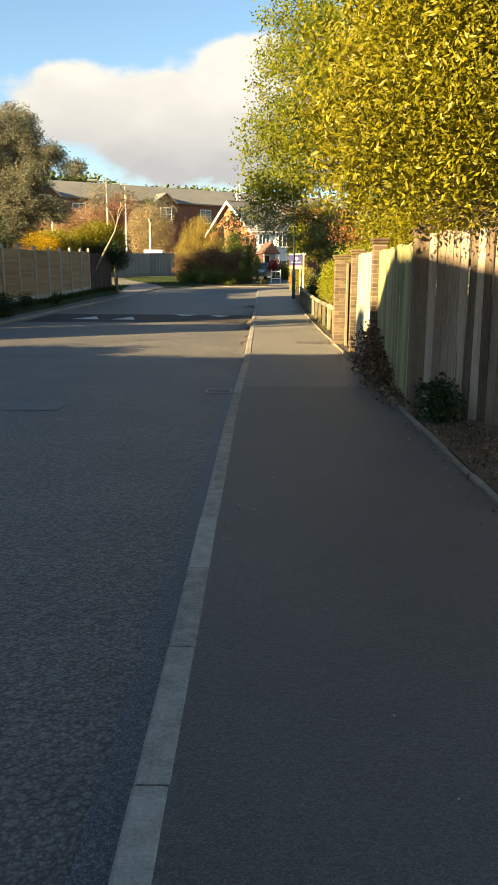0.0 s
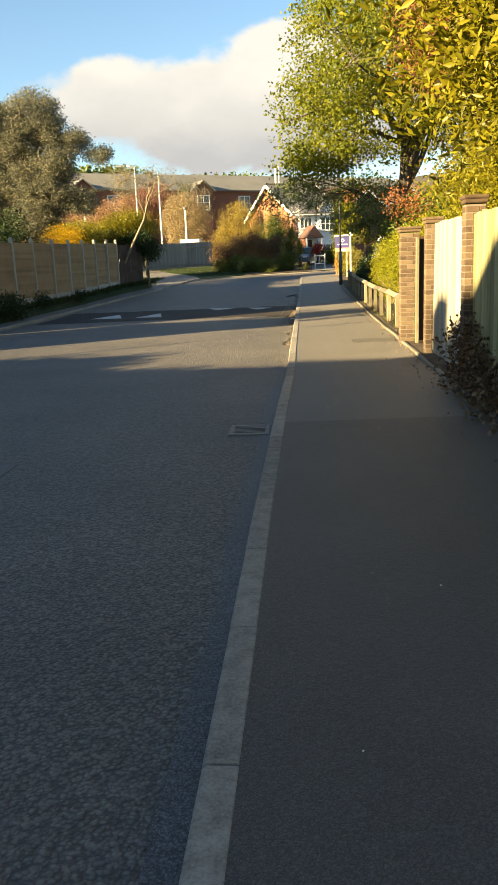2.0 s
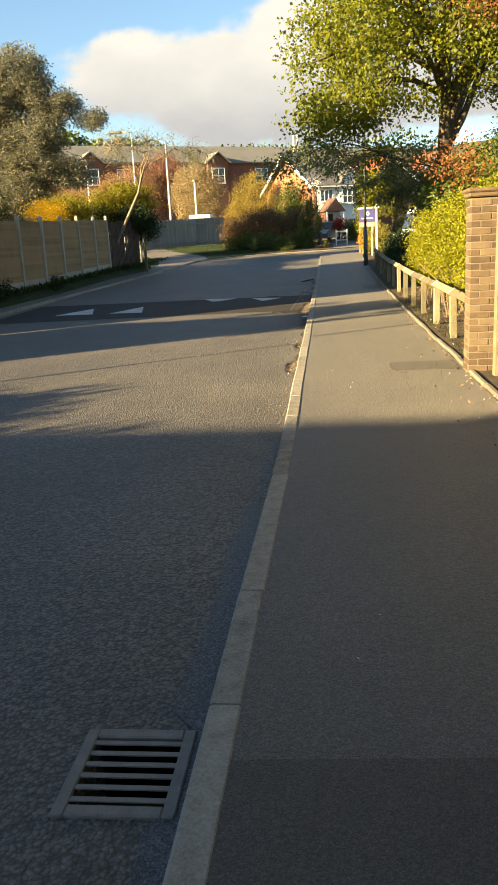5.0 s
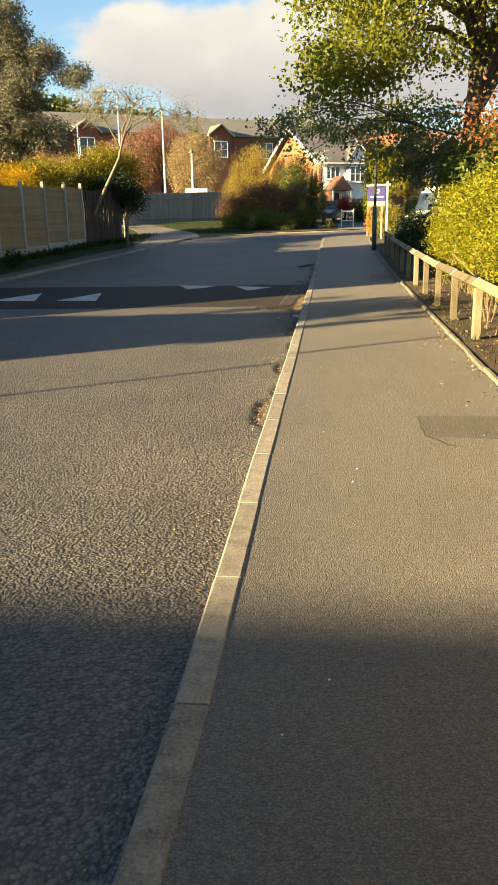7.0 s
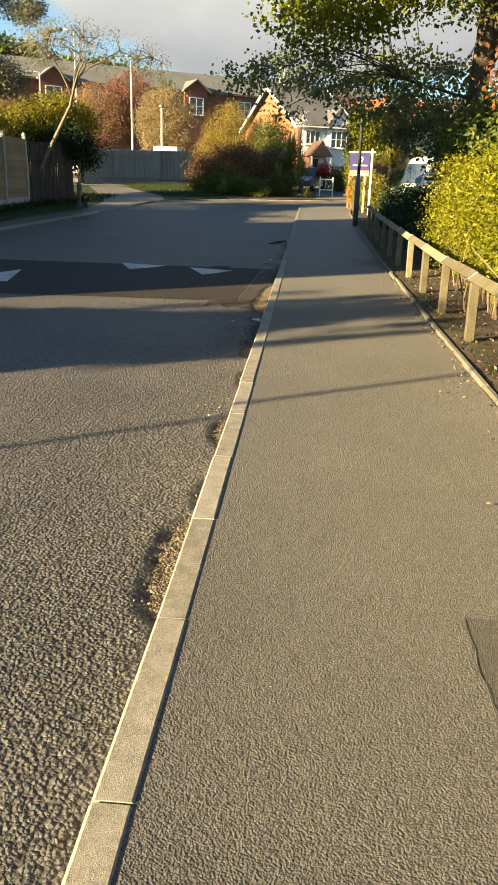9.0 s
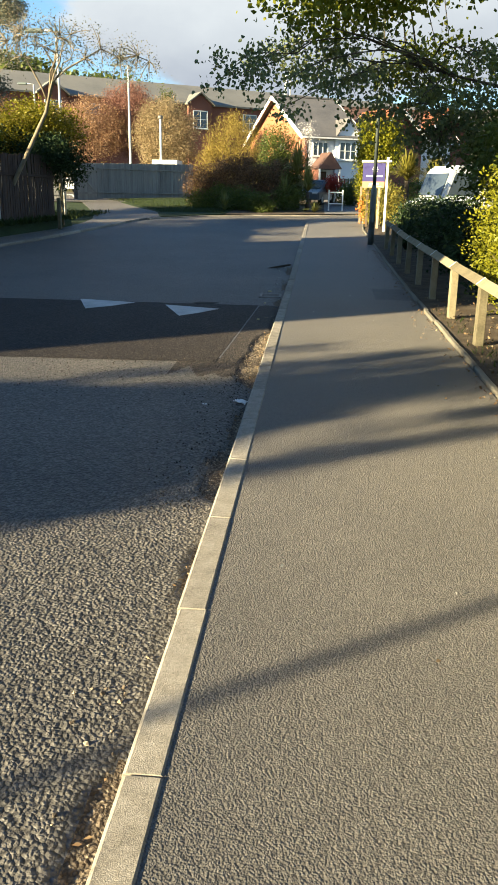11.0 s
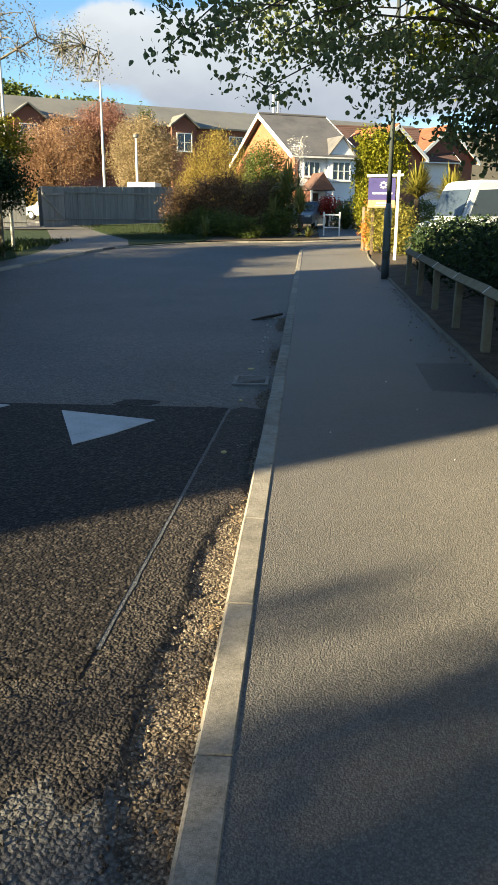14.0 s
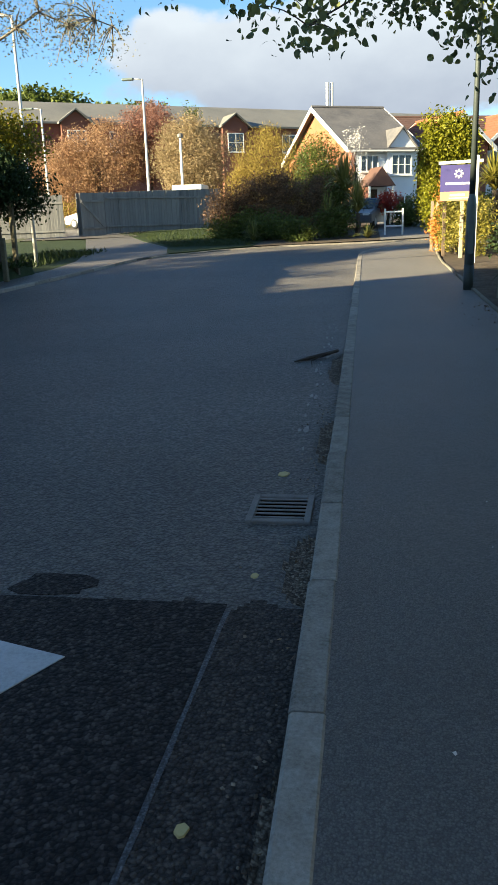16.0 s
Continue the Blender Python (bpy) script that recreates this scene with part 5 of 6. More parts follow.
def twig_heap():
    bm = bmesh.new()
    for k in range(420):
        u = RNG.uniform(0.05, 1)
        c = Vector((1.84 + 2.46 * u + 0.15 * RNG.normal(), 8.05 - 3.23 * u + 0.15 * RNG.normal(), 2.04 + abs(RNG.normal()) * 0.13))
        d = Vector((RNG.normal() * 0.35, RNG.normal(), RNG.normal() * 0.22)).normalized() * RNG.uniform(0.15, 0.45)
        add_tube(bm, [c - d, c + Vector((0, 0, 0.04)), c + d], [0.0025, 0.0045, 0.0025], 4, False)
    ob = part("ivy_stems", bm, TWIG, None)
    tagged(ob, "tangle of dry climber stems lying along the fence top", "climber stems", kind="stuff")


twig_heap()

hedge = empty("privet_hedge", pose(0, 0, 0), "golden green privet hedge behind the low rail", "hedge")
cs = clumps([(2.62, 19.2, 1.25, 0.66, 1.6, 0.92), (2.68, 21.5, 1.28, 0.68, 1.6, 1.0), (2.68, 24.0, 1.28, 0.68, 1.7, 0.95), (2.64, 26.6, 1.16, 0.62, 1.7, 0.88), (2.7, 29.2, 1.15, 0.55, 1.2, 1.0), (2.5, 18.6, 1.5, 0.55, 1.0, 0.75), (2.85, 26.5, 1.5, 0.6, 2.2, 0.7), (3.5, 22.5, 1.8, 0.8, 3.5, 0.7), (3.4, 18.5, 1.9, 0.8, 1.5, 0.8)], 3400, 4.0)
leaf_mesh("foliage", scatter(cs, 40, 0.11), 0.048, L_PRIVET, hedge, slim=0.5, hang=-0.2)
bm = bmesh.new()
for i in range(160):
    y = RNG.uniform(17.8, 28.6)
    x = 2.7 + 0.2 * RNG.normal()
    add_tube(bm, [(x, y, -0.05), (x + 0.08 * RNG.normal(), y + 0.1 * RNG.normal(), 0.5), (x + 0.2 * RNG.normal(), y + 0.2 * RNG.normal(), 1.0)], [0.014, 0.01, 0.006], 5, False)
part("stem", bm, TWIG, hedge, "bare brown stems")
strap_plant("grass_tuft", (2.45, 21.6, 0.3), 0.9, 0.7, 160, L_GREEN, "wispy green grass tuft leaning out of the hedge", 0.012)

shrub("ivy_bank", [(3.0, 31.5, 0.7, 0.8, 1.7, 0.55), (3.2, 34.5, 0.75, 0.9, 1.8, 0.6), (3.3, 38, 0.8, 1.0, 2.0, 0.6), (3.4, 41, 0.9, 1.0, 2.0, 0.6), (5, 36, 1.0, 1.2, 4, 0.8), (4.2, 45.0, 1.0, 1.3, 1.2, 0.6)], 0.09, L_DARK, 620, 34, 0.16, "dark glossy evergreen shrubs behind the rail", slim=0.6, stems=40)
shrub("dark_shrub", [(3.7, 30.8, 2.2, 1.0, 1.4, 1.0), (3.5, 33.2, 2.3, 0.8, 1.4, 0.9), (4.2, 36, 2.4, 1.0, 1.8, 0.9), (4.6, 32.2, 2.8, 1.2, 1.5, 1.1), (5.6, 29.5, 2.6, 1.4, 2.0, 1.2), (4.6, 38.5, 2.7, 1.2, 1.6, 1.3), (6.0, 35, 3.2, 1.6, 2.0, 1.5)], 0.10, L_GREEN, 900, 34, 0.2, "tall green shrubs beneath the tree", slim=0.6, stems=30)
for x, y, s in ((2.6, 43.0, 0.8), (2.45, 40.2, 0.7), (2.9, 44.6, 0.9)):
    strap_plant("strap_plant", (x, y, lie(y)), 0.75 * s + 0.3, 0.7, 70, L_DARK, "clump of dark strap leaves behind the rail", 0.05)
shrub("creeper_hedge", [(2.2, 50.6, 1.4, 0.3, 1.5, 0.7), (2.45, 51.6, 1.5, 0.45, 1.0, 1.0), (2.7, 50.0, 1.3, 0.5, 1.2, 0.8)], 0.075, L_PALM, 420, 30, 0.14, "sunlit yellow green creeper by the footway", stems=16)
shrub("fire_shrub", [(2.22, 52.2, 1.75, 0.25, 0.4, 1.0), (2.05, 52.4, 1.2, 0.2, 0.4, 0.6)], 0.08, L_FIRE, 120, 26, 0.14, "orange red creeper over a fence post", stems=8)
shrub("weeping_cypress", [(2.62, 60.6, 3.0, 0.65, 0.6, 2.0), (2.8, 60.6, 4.5, 0.75, 0.7, 1.1), (3.4, 60.6, 4.0, 0.6, 0.7, 1.3)], 0.12, L_PRIVET, 520, 36, 0.2, "tall yellow green weeping shrub", hang=0.8, stems=6)
for x, y, up, n in ((3.65, 52.8, 1.7, 330), (4.65, 51.9, 1.5, 330)):
    strap_plant("palm", (x, y, lie(y)), 1.5, 1.25, n, L_PALM, "sunlit fan palm with arching yellow green leaves", 0.085, trunk=up, category="palm")
strap_plant("palm", (2.9, 50.8, lie(51)), 0.9, 1.0, 110, L_WILLOW, "yellow sword leaved plant behind the sign", 0.06, trunk=0.4, category="palm")
for x, y in ((1.82, 52.6), (2.0, 52.9), (1.95, 50.2), (2.3, 49.2)):
    p = empty("garden_post", pose(x, y, lie(y)), "weathered timber post in the creeper", "post", "timber garden posts")
    box("post_body", (0, 0, 0.7), (0.09, 0.09, 1.5), WOOD_OLD, p, 0.006)


# ---- vehicles ----
def wheel(root, x, y, z, r=0.32, side=-1):
    bm = bmesh.new()
    add_tube(bm, [(x, y - 0.1, z), (x, y - 0.07, z), (x, y + 0.07, z), (x, y + 0.1, z)], [r * 0.9, r, r, r * 0.9], 20)
    w = part("wheel", bm, RUBBER, root)
    bm = bmesh.new()
    add_tube(bm, [(x, y + side * 0.09, z), (x, y + side * 0.112, z)], [r * 0.62, r * 0.5], 16)
    part("rim", bm, GALV, w)


def car(name, m, lower, upper, width, paint, label, clear, category="car"):
    """Body from a side outline of (length, height), a cabin, glass, wheels and lights."""
    root = empty(name, m, label, category)
    bm = bmesh.new()
    add_prism(bm, None, [(x, -width / 2, z) for x, z in lower], [(x, width / 2, z) for x, z in lower])
    bmesh.ops.bevel(bm, geom=bm.edges[:], offset=0.06, segments=2, affect="EDGES")
    part("body", bm, paint, root, smooth=False)
    bm = bmesh.new()
    add_prism(bm, None, [(x, -width / 2 + 0.1, z) for x, z in upper], [(x, width / 2 - 0.1, z) for x, z in upper])
    bmesh.ops.bevel(bm, geom=bm.edges[:], offset=0.07, segments=2, affect="EDGES")
    part("cabin", bm, paint, root)
    for s in (-1, 1):
        bm = bmesh.new()
        add_prism(bm, None, [(x, s * (width / 2 - 0.1), z) for x, z in clear], [(x, s * (width / 2 - 0.085), z) for x, z in clear])
        part("side_window", bm, GLASS, root)
    L = max(x for x, z in lower)
    for x in (L * 0.19, L * 0.8):
        for s in (-1, 1):
            wheel(root, x, s * (width / 2 - 0.1), 0.32, 0.32, s)
    (x0, z0), (x1, z1) = upper[0], upper[1]
    ang = math.degrees(math.atan2(z1 - z0, x1 - x0))
    box("windscreen", ((x0 + x1) / 2 - 0.03, 0, (z0 + z1) / 2 + 0.012), (math.hypot(x1 - x0, z1 - z0) * 0.82, width - 0.42, 0.02), GLASS, root, 0, pose(0, 0, 0, 0, -ang, 0))
    for s in (-1, 1):
        box("headlight", (0.04, s * (width / 2 - 0.25), 0.66), (0.1, 0.34, 0.14), WHITE, root, 0.03)
    box("number_plate", (0.012, 0, 0.45), (0.03, 0.52, 0.11), YELLOW, root)
    return root


van_m = pose(3.75, 49.6, lie(49.6) + 0.02, 0, 0, 24)
car("van", van_m, [(0, 0.3), (0, 0.95), (0.75, 1.15), (5.2, 1.2), (5.2, 0.3)], [(0.5, 1.1), (0.85, 2.05), (1.05, 2.25), (5.2, 2.3), (5.2, 1.1)], 1.95, VANWHITE, "white panel van parked behind the shrubs", [(0.72, 1.2), (1.0, 1.95), (1.9, 2.0), (1.9, 1.2)], "van")
car("parked_car", pose(-0.75, 66.0, lie(66.0), 0, 0, 74), [(0, 0.28), (0, 0.72), (1.0, 0.92), (4.1, 0.98), (4.15, 0.3)], [(0.95, 0.88), (1.75, 1.42), (3.2, 1.46), (3.95, 0.95)], 1.72, CARSILVER, "silver car parked on the house drive", [(1.35, 0.95), (1.85, 1.35), (3.15, 1.38), (3.5, 0.98)])
car("parked_car", pose(-19.0, 78.0, lie(78), 0, 0, -20), [(0, 0.28), (0, 0.75), (1.0, 0.95), (4.1, 1.0), (4.15, 0.3)], [(0.95, 0.9), (1.65, 1.5), (3.4, 1.55), (4.05, 0.95)], 1.75, CARSILVER, "pale silver car in the yard beyond the gate", [(1.35, 0.98), (1.85, 1.42), (3.25, 1.45), (3.6, 1.0)])

# plain white frame standing in for a bench-like thing
bench = empty("bench_frame", pose(0.95, 60.7, lie(60.7)), "small white bench-like frame beside the drive", "gate")
for x in (-0.35, 0.35):
    box("upright", (x, 0, 0.5), (0.07, 0.07, 1.05), WHITE, bench, 0.005)
for z in (0.35, 0.9):
    box("crossbar", (0, 0, z), (0.66, 0.05, 0.06), WHITE, bench, 0.004)

# ---- planting at the bend ----
shrub("purple_shrub", [(-3.3, 61.8, 2.0, 1.1, 1.0, 1.1), (-2.1, 62.0, 2.2, 0.8, 1.0, 1.2), (-4.6, 63, 2.2, 0.9, 1.1, 1.15), (-5.7, 64, 1.9, 0.8, 1.0, 0.9), (-4.0, 62.6, 3.1, 0.7, 0.8, 0.55), (-5.2, 63.4, 3.0, 0.5, 0.7, 0.5), (-6.4, 63.2, 2.1, 0.8, 0.9, 1.1)], 0.085, L_PURPLE, 900, 36, 0.24, "dark purple leaved shrubs", stems=24)
shrub("green_shrub", [(-3.9, 60.2, 1.35, 0.9, 0.8, 0.5), (-1.5, 60.3, 1.4, 0.8, 0.8, 0.6), (-5.0, 61.8, 1.4, 0.7, 0.9, 0.7), (-1.2, 61.6, 2.1, 0.5, 0.8, 0.9), (-6.0, 61.8, 1.3, 0.9, 0.8, 0.55)], 0.10, L_GREEN, 480, 34, 0.2, "dark green border shrubs at the bend", stems=20)
shrub("round_shrub", [(-2.75, 58.9, 1.15, 0.65, 0.6, 0.55)], 0.08, L_GREEN, 120, 34, 0.13, "rounded variegated green shrub", stems=8)
shrub("brown_shrub", [(-3.2, 62.5, 2.9, 1.2, 1, 0.5), (-1.8, 60.8, 1.7, 0.9, 0.7, 0.5)], 0.08, L_PURPLE, 110, 24, 0.2, "brown twiggy shrub among the planting", stems=14)
strap_plant("cordyline", (-1.05, 61.4, lie(61.4)), 2.0, 1.3, 260, L_STRAP, "tall green strap leaved plant on a trunk", 0.07, trunk=1.7)
strap_plant("cordyline", (-0.5, 60.5, lie(60.5)), 1.7, 1.2, 220, L_STRAP, "green strap leaved plant on a short trunk", 0.06, trunk=0.9)
strap_plant("cordyline", (-1.7, 60.6, lie(60.6)), 1.5, 1.2, 180, L_STRAP, "arching strap leaved plant among shrubs", 0.06, trunk=0.5)
strap_plant("cordyline", (-4.6, 59.4, lie(59.4)), 1.1, 1.0, 120, L_STRAP, "clump of dark strap leaves by the verge", 0.05)
strap_plant("cordyline", (-0.1, 59.3, lie(59.3)), 0.7, 0.9, 100, L_STRAP, "clump of strap leaves by the drive", 0.05)
tree("birch", (-1.7, 66.0, lie(66)), [(-2.3, 65.6, 4.2, 0.9, 0.9, 1.3), (-1.7, 65.6, 3.2, 1.1, 0.9, 1.0), (-2.7, 65.6, 3.1, 0.8, 0.9, 0.9)], 0.10, L_GREEN, 330, 34, 0.24, "small loose green tree before the gable", trunk_r=0.07, limbs=10, height=5)
tree("blossom_tree", (-0.6, 67.2, lie(67)), [(-0.7, 67, 4.6, 0.4, 0.6, 1.1)], 0.08, L_WHITE, 36, 16, 0.2, "small tree in white blossom", trunk_r=0.05, limbs=8, height=4.8)
shrub("red_shrub", [(0.95, 67.5, 2.3, 0.55, 0.5, 0.5)], 0.10, L_RED, 70, 26, 0.16, "bright red leaved shrub by the drive", stems=6)
shrub("garden_shrub", [(2.3, 66.5, 2.0, 0.8, 0.8, 0.9), (1.7, 67.0, 1.7, 0.6, 0.7, 0.7), (5.2, 64, 1.8, 1.0, 1.2, 0.8)], 0.10, L_GREEN, 260, 32, 0.2, "mid green garden shrubs by the house", stems=12)
strap_plant("cordyline", (1.9, 67.2, lie(67.2)), 1.4, 0.9, 120, L_STRAP, "upright sword leaved plant by the house", 0.06)
shrub("willow_bush", [(-6.0, 76, 4.8, 2.0, 1.6, 2.2), (-5.2, 76, 3.4, 1.8, 1.6, 1.5), (-7.2, 76, 3.5, 1.4, 1.2, 1.5)], 0.17, L_WILLOW, 620, 40, 0.26, "tall yellow feathery bush behind the fence", hang=-1.4, slim=0.16, stems=40)

# ---- left side trees and shrubs ----
tree("grey_pine", (-16.6, 51.0, lie(51)), [(0.852 * a, 51.0, 1.5 + 0.852 * (c - 1.5), 0.86 * d, 0.86 * e, 0.86 * f) for a, b, c, d, e, f in [(-18.6, 60, 12.0, 1.8, 1.9, 1.9), (-21.8, 60, 11.4, 1.9, 2.0, 2.0), (-14.4, 60, 9.3, 0.9, 1.1, 0.6), (-15.9, 60, 10.2, 1.0, 1.2, 0.8), (-17.6, 60, 8.6, 1.7, 1.9, 1.3), (-20.4, 60, 7.8, 2.2, 2.2, 1.8), (-16.0, 60, 6.2, 1.4, 1.6, 1.0), (-19.2, 60, 4.8, 2.2, 2.2, 1.6), (-23.8, 60, 8, 2.2, 2.4, 3.4), (-20.2, 60, 10.6, 2.2, 2.0, 2.0), (-17.3, 60, 10.7, 1.2, 1.4, 1.2), (-18.4, 60, 6.9, 2.4, 2.2, 1.7)]],
     0.13, L_GREY, 1700, 105, 0.24, "tall grey green evergreen tree with open branches", height=9.8, trunk_r=0.26, limbs=26, slim=0.4, hang=-0.1, twigs=50)
tree("bare_tree", (-10.1, 43.6, lie(43.6) + 0.3), [(-7.6, 43.6, 5.75, 1.9, 1.2, 0.6), (-9.0, 43.6, 5.5, 1.2, 1.0, 0.7), (-6.4, 43.5, 5.4, 1.5, 1.0, 0.5), (-5.6, 43.5, 4.9, 1.0, 0.8, 0.3), (-8.6, 43.6, 6.2, 1.6, 1.0, 0.4)], 0.055, L_GREY, 260, 22, 0.2, "leaning pale thin tree with sparse leaves", height=5.9, trunk_r=0.075, bark=PALEBARK, limbs=9, lean=(0.4, 0), twigs=210, hang=0.2, fork=0.62)
shrub("hanging_conifer", [(-9.6, 46.6, 2.75, 1.0, 1.1, 0.7), (-8.9, 47.2, 2.45, 0.7, 0.9, 0.65), (-10.6, 46.4, 3.0, 1.0, 1.1, 0.7), (-9.0, 46.2, 2.9, 0.7, 0.9, 0.5)], 0.09, L_DARK, 520, 38, 0.2, "dark drooping conifer over the fence end", hang=0.7, stems=10)
shrub("green_bush", [(-9.9, 46.9, 3.9, 1.0, 1.1, 0.8), (-10.6, 46.5, 3.4, 1.1, 1.4, 0.7), (-11.6, 44, 3.2, 1.1, 1.4, 0.7), (-9.7, 48.2, 3.8, 1.0, 1.0, 0.75), (-12.5, 47.5, 3.2, 1.2, 1.4, 0.9), (-9.3, 47.4, 3.6, 0.9, 1.0, 0.6)], 0.09, L_LAUREL, 760, 38, 0.24, "green and yellow bushes behind the panel fence", stems=16)
shrub("forsythia", [(-12.2, 42.6, 3.2, 0.9, 1.0, 0.5), (-11.4, 41.0, 3.0, 0.6, 0.9, 0.35)], 0.07, L_YELLOW, 170, 30, 0.2, "bright yellow flowering bush behind the fence", stems=10)
# the last mass is unseen, added to extend the shade over the footway
shrub("dark_conifer", [(-18.2, 47, 2.8, 1.6, 1.8, 1.9), (-19.5, 50, 3.6, 1.8, 1.8, 2.2), (-16.6, 42.5, 2.5, 1.3, 2.0, 1.7), (-14.4, 40.8, 2.6, 1.0, 1.5, 2.1), (-14.6, 37.6, 2.5, 1.0, 2.0, 2.2), (-14.4, 34.4, 2.4, 1.0, 2.0, 2.1)], 0.13, L_DARK, 1000, 40, 0.26, "dark green conifers behind the fence, the nearest unseen and added for shade", hang=0.3, stems=8)
shrub("verge_bush", [(-9.3, 27.0, 0.45, 0.35, 1.0, 0.42), (-9.45, 30.5, 0.5, 0.15, 0.5, 0.22), (-9.4, 35.0, 0.45, 0.15, 0.5, 0.2)], 0.07, L_DARK, 130, 30, 0.13, "dark low bush at the fence foot", stems=8)
for blobs, mat_, label in (([(-27.5, 86, 6.2, 3.0, 2, 3.0)], L_PINK, "tree in fading buff brown leaf"), ([(-17.8, 82, 6.3, 2.7, 2, 2.5), (-20.4, 82, 5.3, 2.4, 2, 2.3)], L_PINK, "spreading tree in pink brown blossom"), ([(-15.2, 84, 7.1, 2.2, 1.8, 2.7)], L_MAUVE, "small plum coloured garden tree"), ([(-11.6, 81, 5.8, 2.4, 2, 2.7)], L_CREAM, "tree in pale buff blossom"), ([(-23.8, 84, 5.0, 2.4, 2, 2.0)], L_PINK, "tree in pale pink blossom")):
    tree("blossom_tree", (blobs[0][0], blobs[0][1], lie(82)), blobs, 0.12, mat_, 620, 48, 0.32, label, trunk_r=0.12, limbs=14, height=blobs[0][2], hang=0.1, twigs=20)
tree("conifer", (-12.3, 84.5, lie(83)), [(-12.3, 84.5, 5.2, 1.4, 1.3, 2.0), (-12.3, 84.5, 7.3, 1.0, 0.9, 1.5), (-12.3, 84.5, 8.8, 0.45, 0.4, 0.9)], 0.13, L_GREEN, 300, 36, 0.24, "narrow pointed green conifer tree", trunk_r=0.12, limbs=8, height=9.2, hang=0.3)
shrub("far_hedge", [(-17, 79.5, 2.6, 5.5, 0.7, 0.9), (-9, 78.5, 2.6, 2.5, 0.7, 0.9)], 0.13, L_WILLOW, 330, 28, 0.3, "rough hedge along the car park", stems=20)

# unseen trees added across the road to shade the footway
tree("shade_tree", (-14.6, 15.0, 0.0), [(-13.4, 16.0, 4.2, 0.8, 0.9, 0.7), (-14.4, 15.0, 4.7, 0.8, 0.9, 0.6)], 0.14, L_DARK, 52, 32, 0.2, "unseen evergreen tree added to shade the footway", height=5, trunk_r=0.12)
# upright shoots set where their shadows streak the footway
STREAK_SHOOTS = [(-13.5 + 0.5 * math.sin(7 * k), 12.75 + off, 4.25 + 0.35 * math.sin(3.3 * k + 1)) for k, off in enumerate((1.0, 1.35, 1.8, 2.3, 2.9, 3.15, 3.6, 4.45))]
tree("shade_tree", (-14.2, 15.6, 0.0), [(x, y, z, 0.08, 0.07 + 0.05 * (k % 3), 0.5) for k, (x, y, z) in enumerate(STREAK_SHOOTS)], 0.10, L_DARK, 92, 21, 0.08, "unseen thin tree added to streak the footway with shade", height=4.6, trunk_r=0.05, limbs=12, hang=-0.6, fork=0.3)
# unseen hedge, added to throw shade on the far side of the road
shrub("shade_hedge", [(-12.6, 7.0, 1.4, 0.8, 5.0, 1.6), (-12.6, 10.0, 1.4, 0.9, 2.4, 1.4)], 0.17, L_DARK, 1200, 36, 0.2, "unseen dark hedge added across the road for its shade", stems=20, category="hedge")

# ---- small things by the fences ----
shrub("ground_shrub", [(1.85, 12.0, 0.4, 0.28, 0.6, 0.36), (1.78, 11.2, 0.26, 0.28, 0.7, 0.26), (1.72, 10.3, 0.16, 0.22, 0.6, 0.16)], 0.06, L_PURPLE, 130, 20, 0.1, "low brown green shrub at the fence foot", stems=14)
shrub("ground_shrub", [(1.92, 7.5, 0.22, 0.16, 0.25, 0.2)], 0.06, L_DARK, 46, 24, 0.08, "small dark green plant at the fence foot", stems=8)
shrub("ground_shrub", [(2.0, 4.4, 0.08, 0.2, 0.4, 0.08)], 0.06, L_GREEN, 24, 16, 0.07, "small green weeds in the soil", stems=5)
bm = bmesh.new()
add_tube(bm, [(2.05, 7.4, 0), (2.05, 7.4, 0.5), (2.06, 7.45, 0.85)], [0.006, 0.005, 0.004], 5)
tagged(part("weed_stem", bm, TWIG, None), "thin dry weed stem against the fence", "weed")
pos = np.column_stack([RNG.uniform(1.72, 2.3, 1700), RNG.uniform(0.5, 12.5, 1700), np.full(1700, 0.03)])
tagged(leaf_mesh("fallen_leaves", pos, 0.037, L_DRY, None, slim=0.6), "dry fallen leaves on the soil strip", "leaf litter", kind="stuff")
pos = np.column_stack([1.72 + 0.13 * RNG.normal(size=700), RNG.uniform(8.3, 12.2, 700), np.abs(RNG.normal(size=700)) * 0.03 + 0.015])
tagged(leaf_mesh("fallen_leaves", pos, 0.05, L_DRY, None, slim=0.7), "drift of pale dry leaves spilling over the edging", "leaf litter", kind="stuff")
pos = np.column_stack([1.62 - np.abs(RNG.normal(size=900)) * np.where(np.arange(900) % 3, 0.035, 0.22), RNG.uniform(1.5, 40, 900), np.full(900, 0.010)])
pos[:, 2] += [lie(v) for v in pos[:, 1]]
tagged(leaf_mesh("fallen_leaves", pos, 0.03, L_DRY, None, slim=0.6), "scattered leaf litter along the footway edge", "leaf litter", kind="stuff")
pos = np.column_stack([RNG.uniform(1.75, 2.7, 900), RNG.uniform(17.5, 31, 900), np.full(900, 0.04)])
pos[:, 2] += [lie(v) for v in pos[:, 1]]
tagged(leaf_mesh("fallen_leaves", pos, 0.036, L_DRY, None, slim=0.6), "dry leaves under the hedge", "leaf litter", kind="stuff")


pos = np.column_stack([RNG.uniform(0.2, 1.5, 6), RNG.uniform(20.5, 25, 6), np.full(6, -0.004)])
tagged(leaf_mesh("fallen_leaves", pos, 0.026, L_DRY, None, slim=0.6, hang=0.0), "few curled dry leaves on the footway", "leaf litter", kind="stuff")


